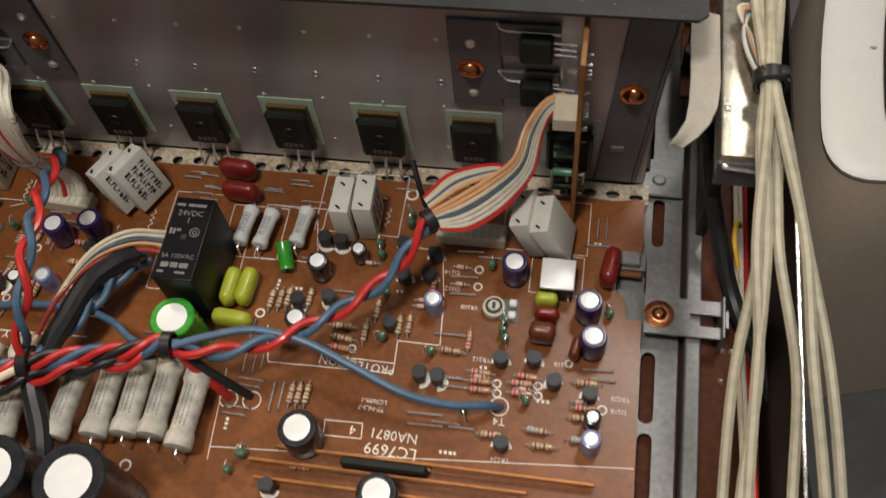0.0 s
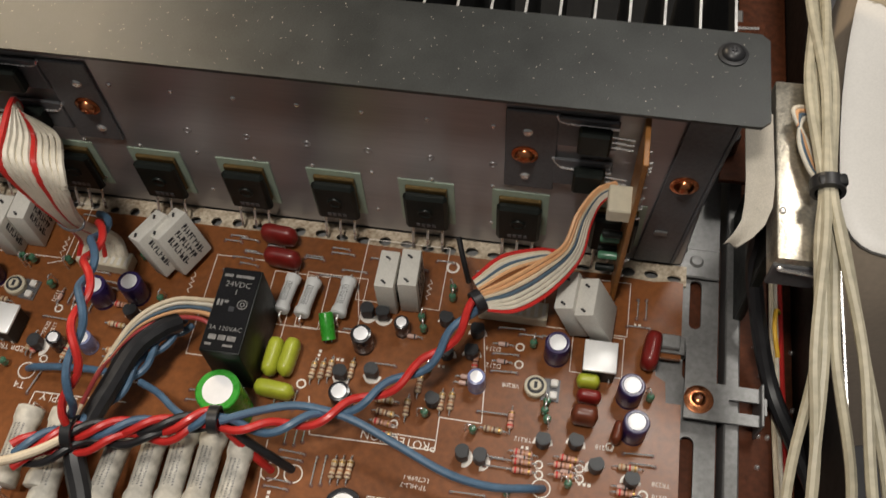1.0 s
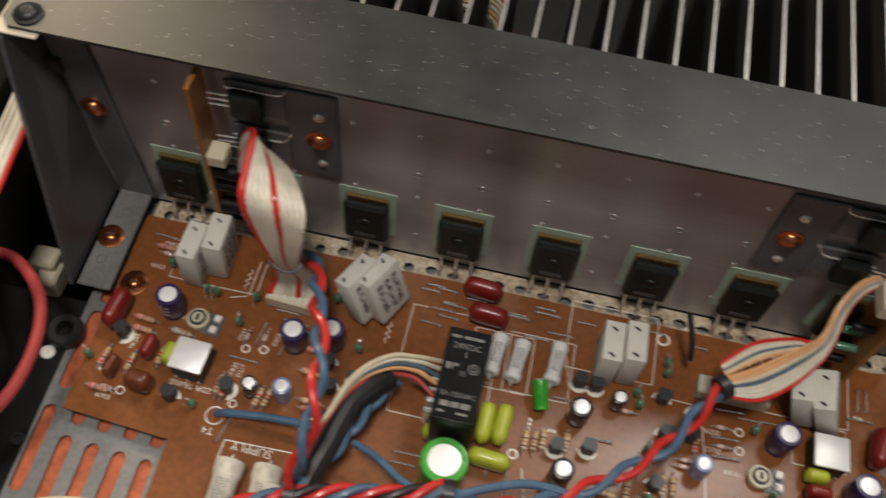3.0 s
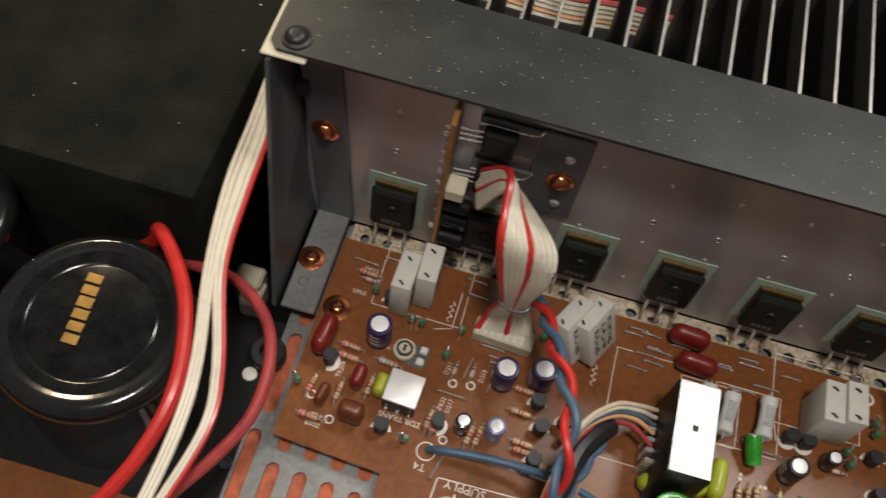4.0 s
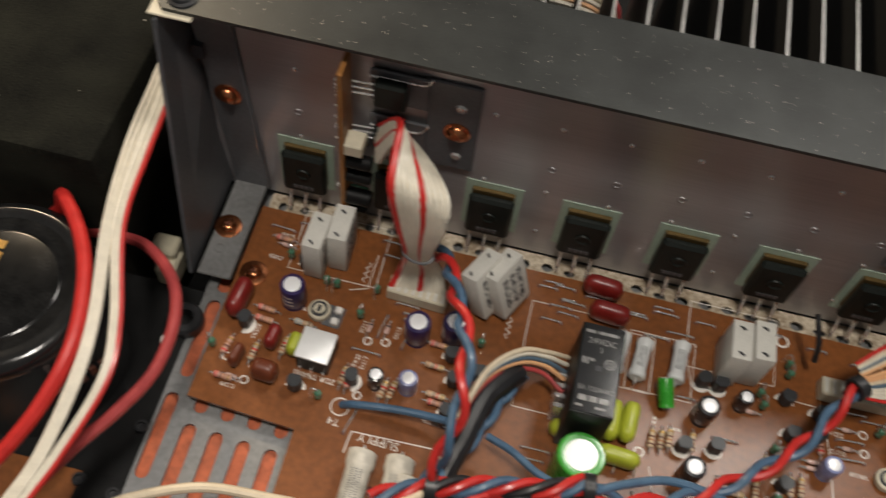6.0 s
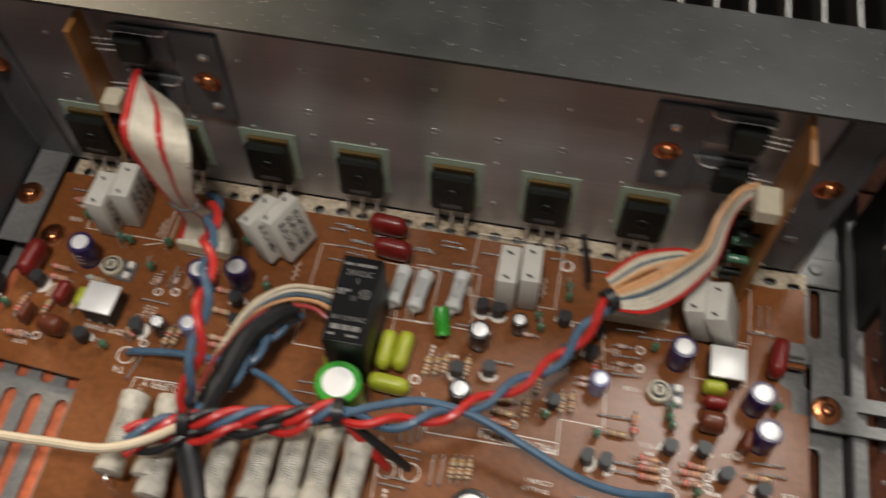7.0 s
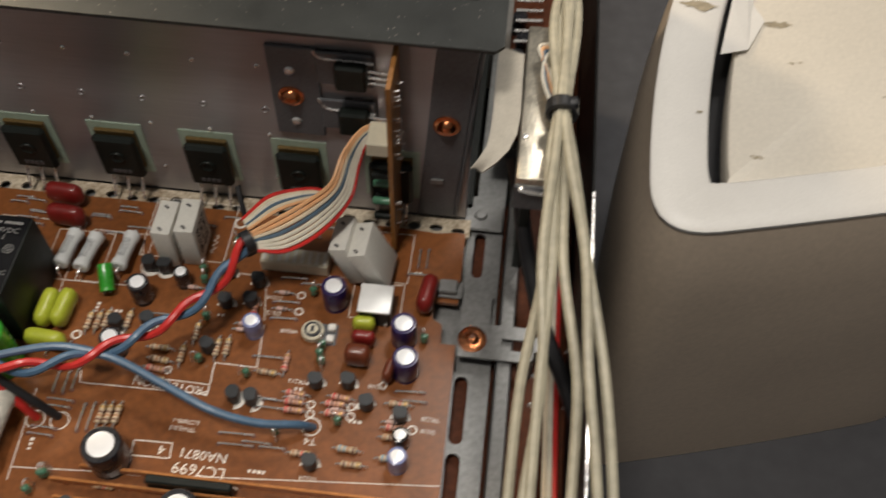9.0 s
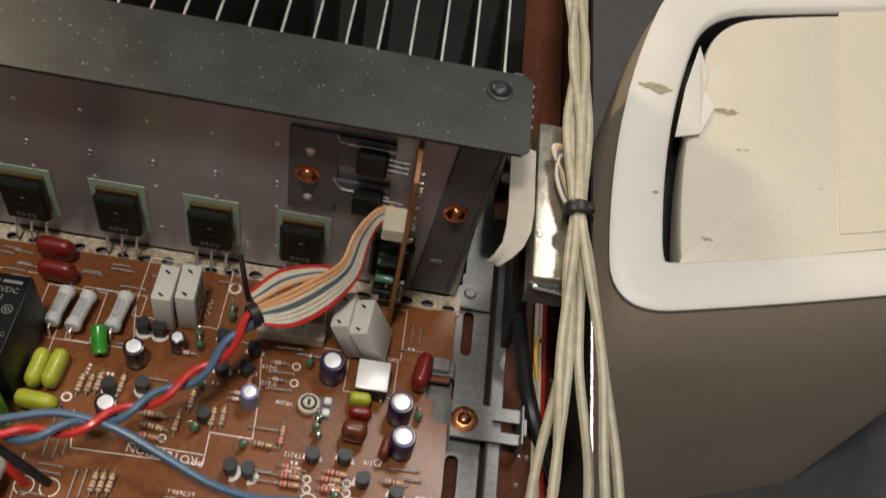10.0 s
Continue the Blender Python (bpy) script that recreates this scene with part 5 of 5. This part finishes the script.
bm = B(); box(bm, -3.6, 4.6, -1.9, 1.9, 2.6, 5.4, 1.0, 2); p = part("tie_head", bm, M_WBLACK, loom); p.matrix_basis = mm(101.2, -17, 79, 0, 0, 10)
for k, m in enumerate((M_WWHITE, M_WGREY, M_WORANGE, M_WWHITE)):
    wire("thin_wire", "thin wire from the small plug down into the tied loom", [(97.5, 8 + 2.6 * k, 74), (92 - k, 10 + k, 76), (90.5 + k * 0.7, 2, 75.5), (92.4 + 0.8 * k, -8, 76.5), (95.6 + 0.5 * k, -17, 79)], m, 0.7)
wire("black_cable", "flat matt black cable slanting down beside the rail", [(84, -6, 45), (88, -10, 32), (90.5, -18, 22), (97, -34, 6), (103, -48, -2), (111, -70, 0), (119, -100, 4), (126, -150, 0)], M_WBLACK, 2.8)
wire("yellow_wire", "loop of yellow wire under the loom", [(101, -38, 10), (99, -30, 14), (100, -22, 12), (103, -18, 4)], M_YELLOW, 0.8)
for k, m in enumerate((M_WCREAM, M_WWHITE, M_WRED)):
    wire("thin_wire", "straight thin wire running along the side board", [(103 + 1.7 * k, 40, -8.5), (104 + 1.7 * k, -60, -7), (104.5 + 1.7 * k, -120, 2), (104.5 + 1.7 * k, -190, 8)], m, 0.85)

# cables and board seen behind the fins
ribbon("ribbon_cable", "cream and red ribbon cable lying behind the cooling fins", [(-184, 112, 26), (-153, 110, 25), (-131, 109, 29), (-106, 108, 30), (-94, 107, 24), (-90, 106, 8)], [(-184, 106, 17), (-150, 105.5, 17), (-130, 105.5, 20), (-110, 105, 20), (-98, 104.5, 16), (-95, 104, 4)], [M_WROSE, M_WWHITE, M_WCREAM, M_WWHITE, M_WORANGE, M_WWHITE], 1.3)
rb = thing("rear_circuit_board", "circuit board behind the heatsink, reddish riser, laminate blackened as shade", "circuit board")
# Laminate in near black: the shade behind the fins is put into its colour.
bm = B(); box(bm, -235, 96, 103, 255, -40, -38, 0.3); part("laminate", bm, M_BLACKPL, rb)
bm = B(); box(bm, 80, 97, 30, 110, 10, 12, 0.3); part("riser", bm, M_REDBOARD, rb)
for k in range(5):
    bm = B(); lathe(bm, [(0, 0), (3, 0), (3, 9), (2.6, 9.4), (0, 9.4)], 14); p = part("component", bm, M_BLKSL, rb); p.matrix_basis = mm(83 + 2 * (k % 2), 44 + 11 * k, 12)
    bm = B(); tube(bm, [(81, 72 + 6 * k, 22), (92, 73 + 6 * k, 22)], 0.7, 6); part("terminal", bm, M_TIN, rb)

# ---- waste bin beside the bench ----
def bin_outline(inset, z, r=30.0, n=10):
    """The bin's bowed four-sided outline, rounded at the corners, drawn in by inset."""
    c = [Vector(p) for p in ((159, 64), (423, 140), (470, 421), (206, 345))]
    mid = (c[0] + c[2]) / 2
    sides = []
    for k in range(4):
        a, b = c[k], c[(k + 1) % 4]
        out = Vector(((b - a).y, -(b - a).x)).normalized()
        bow = 15.0 if k % 2 else 3.0
        length = (b - a).length
        f = r * 1.15 / length
        ts = [f + (1 - 2 * f) * i / n for i in range(n + 1)]
        sides.append([a.lerp(b, t) + out * bow * 4 * t * (1 - t) for t in ts])
    pts = []
    for k in range(4):
        pts += sides[k]
        p, q = sides[k][-1], sides[(k + 1) % 4][0]
        d0, d1 = (sides[k][-1] - sides[k][-2]).normalized(), (sides[(k + 1) % 4][0] - sides[(k + 1) % 4][1]).normalized()
        e = c[(k + 1) % 4]
        h = 0.5 * ((p + d0 * (e - p).length) + (q + d1 * (e - q).length))
        pts += [p * (1 - t) ** 2 + h * 2 * t * (1 - t) + q * t * t for t in (i / 8 for i in range(1, 8))]
    m = len(pts)
    outl = []
    for k in range(m):
        d = (pts[(k + 1) % m] - pts[k - 1]).normalized()
        q = pts[k] + Vector((-d.y, d.x)) * inset
        outl.append((q.x, q.y, z))
    return outl


def loft(bm, loops, close=False):
    rings = [[bm.verts.new(p) for p in l] for l in loops]
    n = len(rings[0])
    for a, b in zip(rings, rings[1:]):
        for k in range(n):
            bm.faces.new((a[k], a[(k + 1) % n], b[(k + 1) % n], b[k]))
    if close:
        bm.faces.new(rings[-1])
    return rings


def blot(x, y, s, z, seed, flat=0.45):
    """An irregular dried patch."""
    rnd = random.Random(seed)
    bm = B()
    c0 = bm.verts.new((x, y, z))
    vs = [bm.verts.new((x + s * rnd.uniform(0.45, 1.3) * math.cos(6.283 * k / 18), y + s * flat * rnd.uniform(0.35, 1.2) * math.sin(6.283 * k / 18), z)) for k in range(18)]
    for k in range(18):
        bm.faces.new((c0, vs[k], vs[(k + 1) % 18]))
    return bm


bin_ = thing("waste_bin", "white plastic bin with stained rounded rim and beige lid", "bin")
O = bin_outline
bm = B(); loft(bm, [O(31, -97, 44), O(30, -92.0, 44), O(28, -90.4, 43), O(8, -89.4, 33), O(2, -89.6), O(0, -90.6), O(0.4, -93), O(3, -94.5), O(6, -93)]); part("rim", bm, M_WHITE, bin_, smooth=50)
# The wall's tan is painted shade below the white rim.
bm = B(); loft(bm, [O(1.5, -93.5), O(-3, -112), O(-6, -150), O(-5, -230), O(2, -399)], True); part("wall", bm, M_BIN, bin_, "white plastic side, tinted tan for shade", smooth=50)
# Well lined in black, so the gap's shade sits in its colour.
bm = B(); loft(bm, [O(31.2, -96, 44), O(33, -122, 44)], True); part("inner_well", bm, M_WBLACK, bin_, "gap round the lid, lined black as shade")
bm = B()
lidl = [[(x + 8.5 * max(0.0, min(1.0, (300 - x) / 90)), y, z) for x, y, z in O(d, z, 48)] for d, z in ((34, -116), (32.5, -99), (33.5, -96.5), (36, -95.6))]
tops = loft(bm, lidl)[-1]
hub = bm.verts.new((sum(v.co.x for v in tops) / len(tops), sum(v.co.y for v in tops) / len(tops), -95.4))
for k in range(len(tops)):
    bm.faces.new((tops[k], tops[(k + 1) % len(tops)], hub))
lid = part("lid", bm, M_LID, bin_, "beige inset lid", smooth=40)
bm = B()
lo = [bm.verts.new((x, y, -95.5)) for x, y in ((296, 147), (345, 161), (378, 374), (329, 360))]
hi = [bm.verts.new((v.co.x, v.co.y, -94.7)) for v in lo]
bm.faces.new(hi)
for k in range(4):
    bm.faces.new((lo[k], lo[(k + 1) % 4], hi[(k + 1) % 4], hi[k]))
part("paper_label", bm, M_PAPERLBL, lid, "pale yellowish paper label")
for k, (x, y, s_, z) in enumerate(((189, 235, 10, -89.2), (236, 231, 9, -95.3), (216, 127, 3.5, -95.3), (241, 200, 2, -95.3), (246, 201, 1.6, -95.3), (185, 150, 2, -89.2), (290, 180, 1.2, -95.3))):
    part("stain", blot(x, y, s_, z, k), M_STAIN, bin_, smooth=0)
bm = B(); loft(bm, [[(199, 196, -90), (216, 205, -93), (228, 232, -94.6), (222, 246, -94.6), (226, 262, -94.8), (221, 284, -92), (208, 240, -89.6)],
                    [(199, 196, -89.5), (216, 205, -92.5), (228, 232, -94.1), (222, 246, -94.1), (226, 262, -94.3), (221, 284, -91.5), (208, 240, -89.1)]], True)
part("torn_tape", bm, M_WHITE, bin_, "torn white tape", smooth=0)
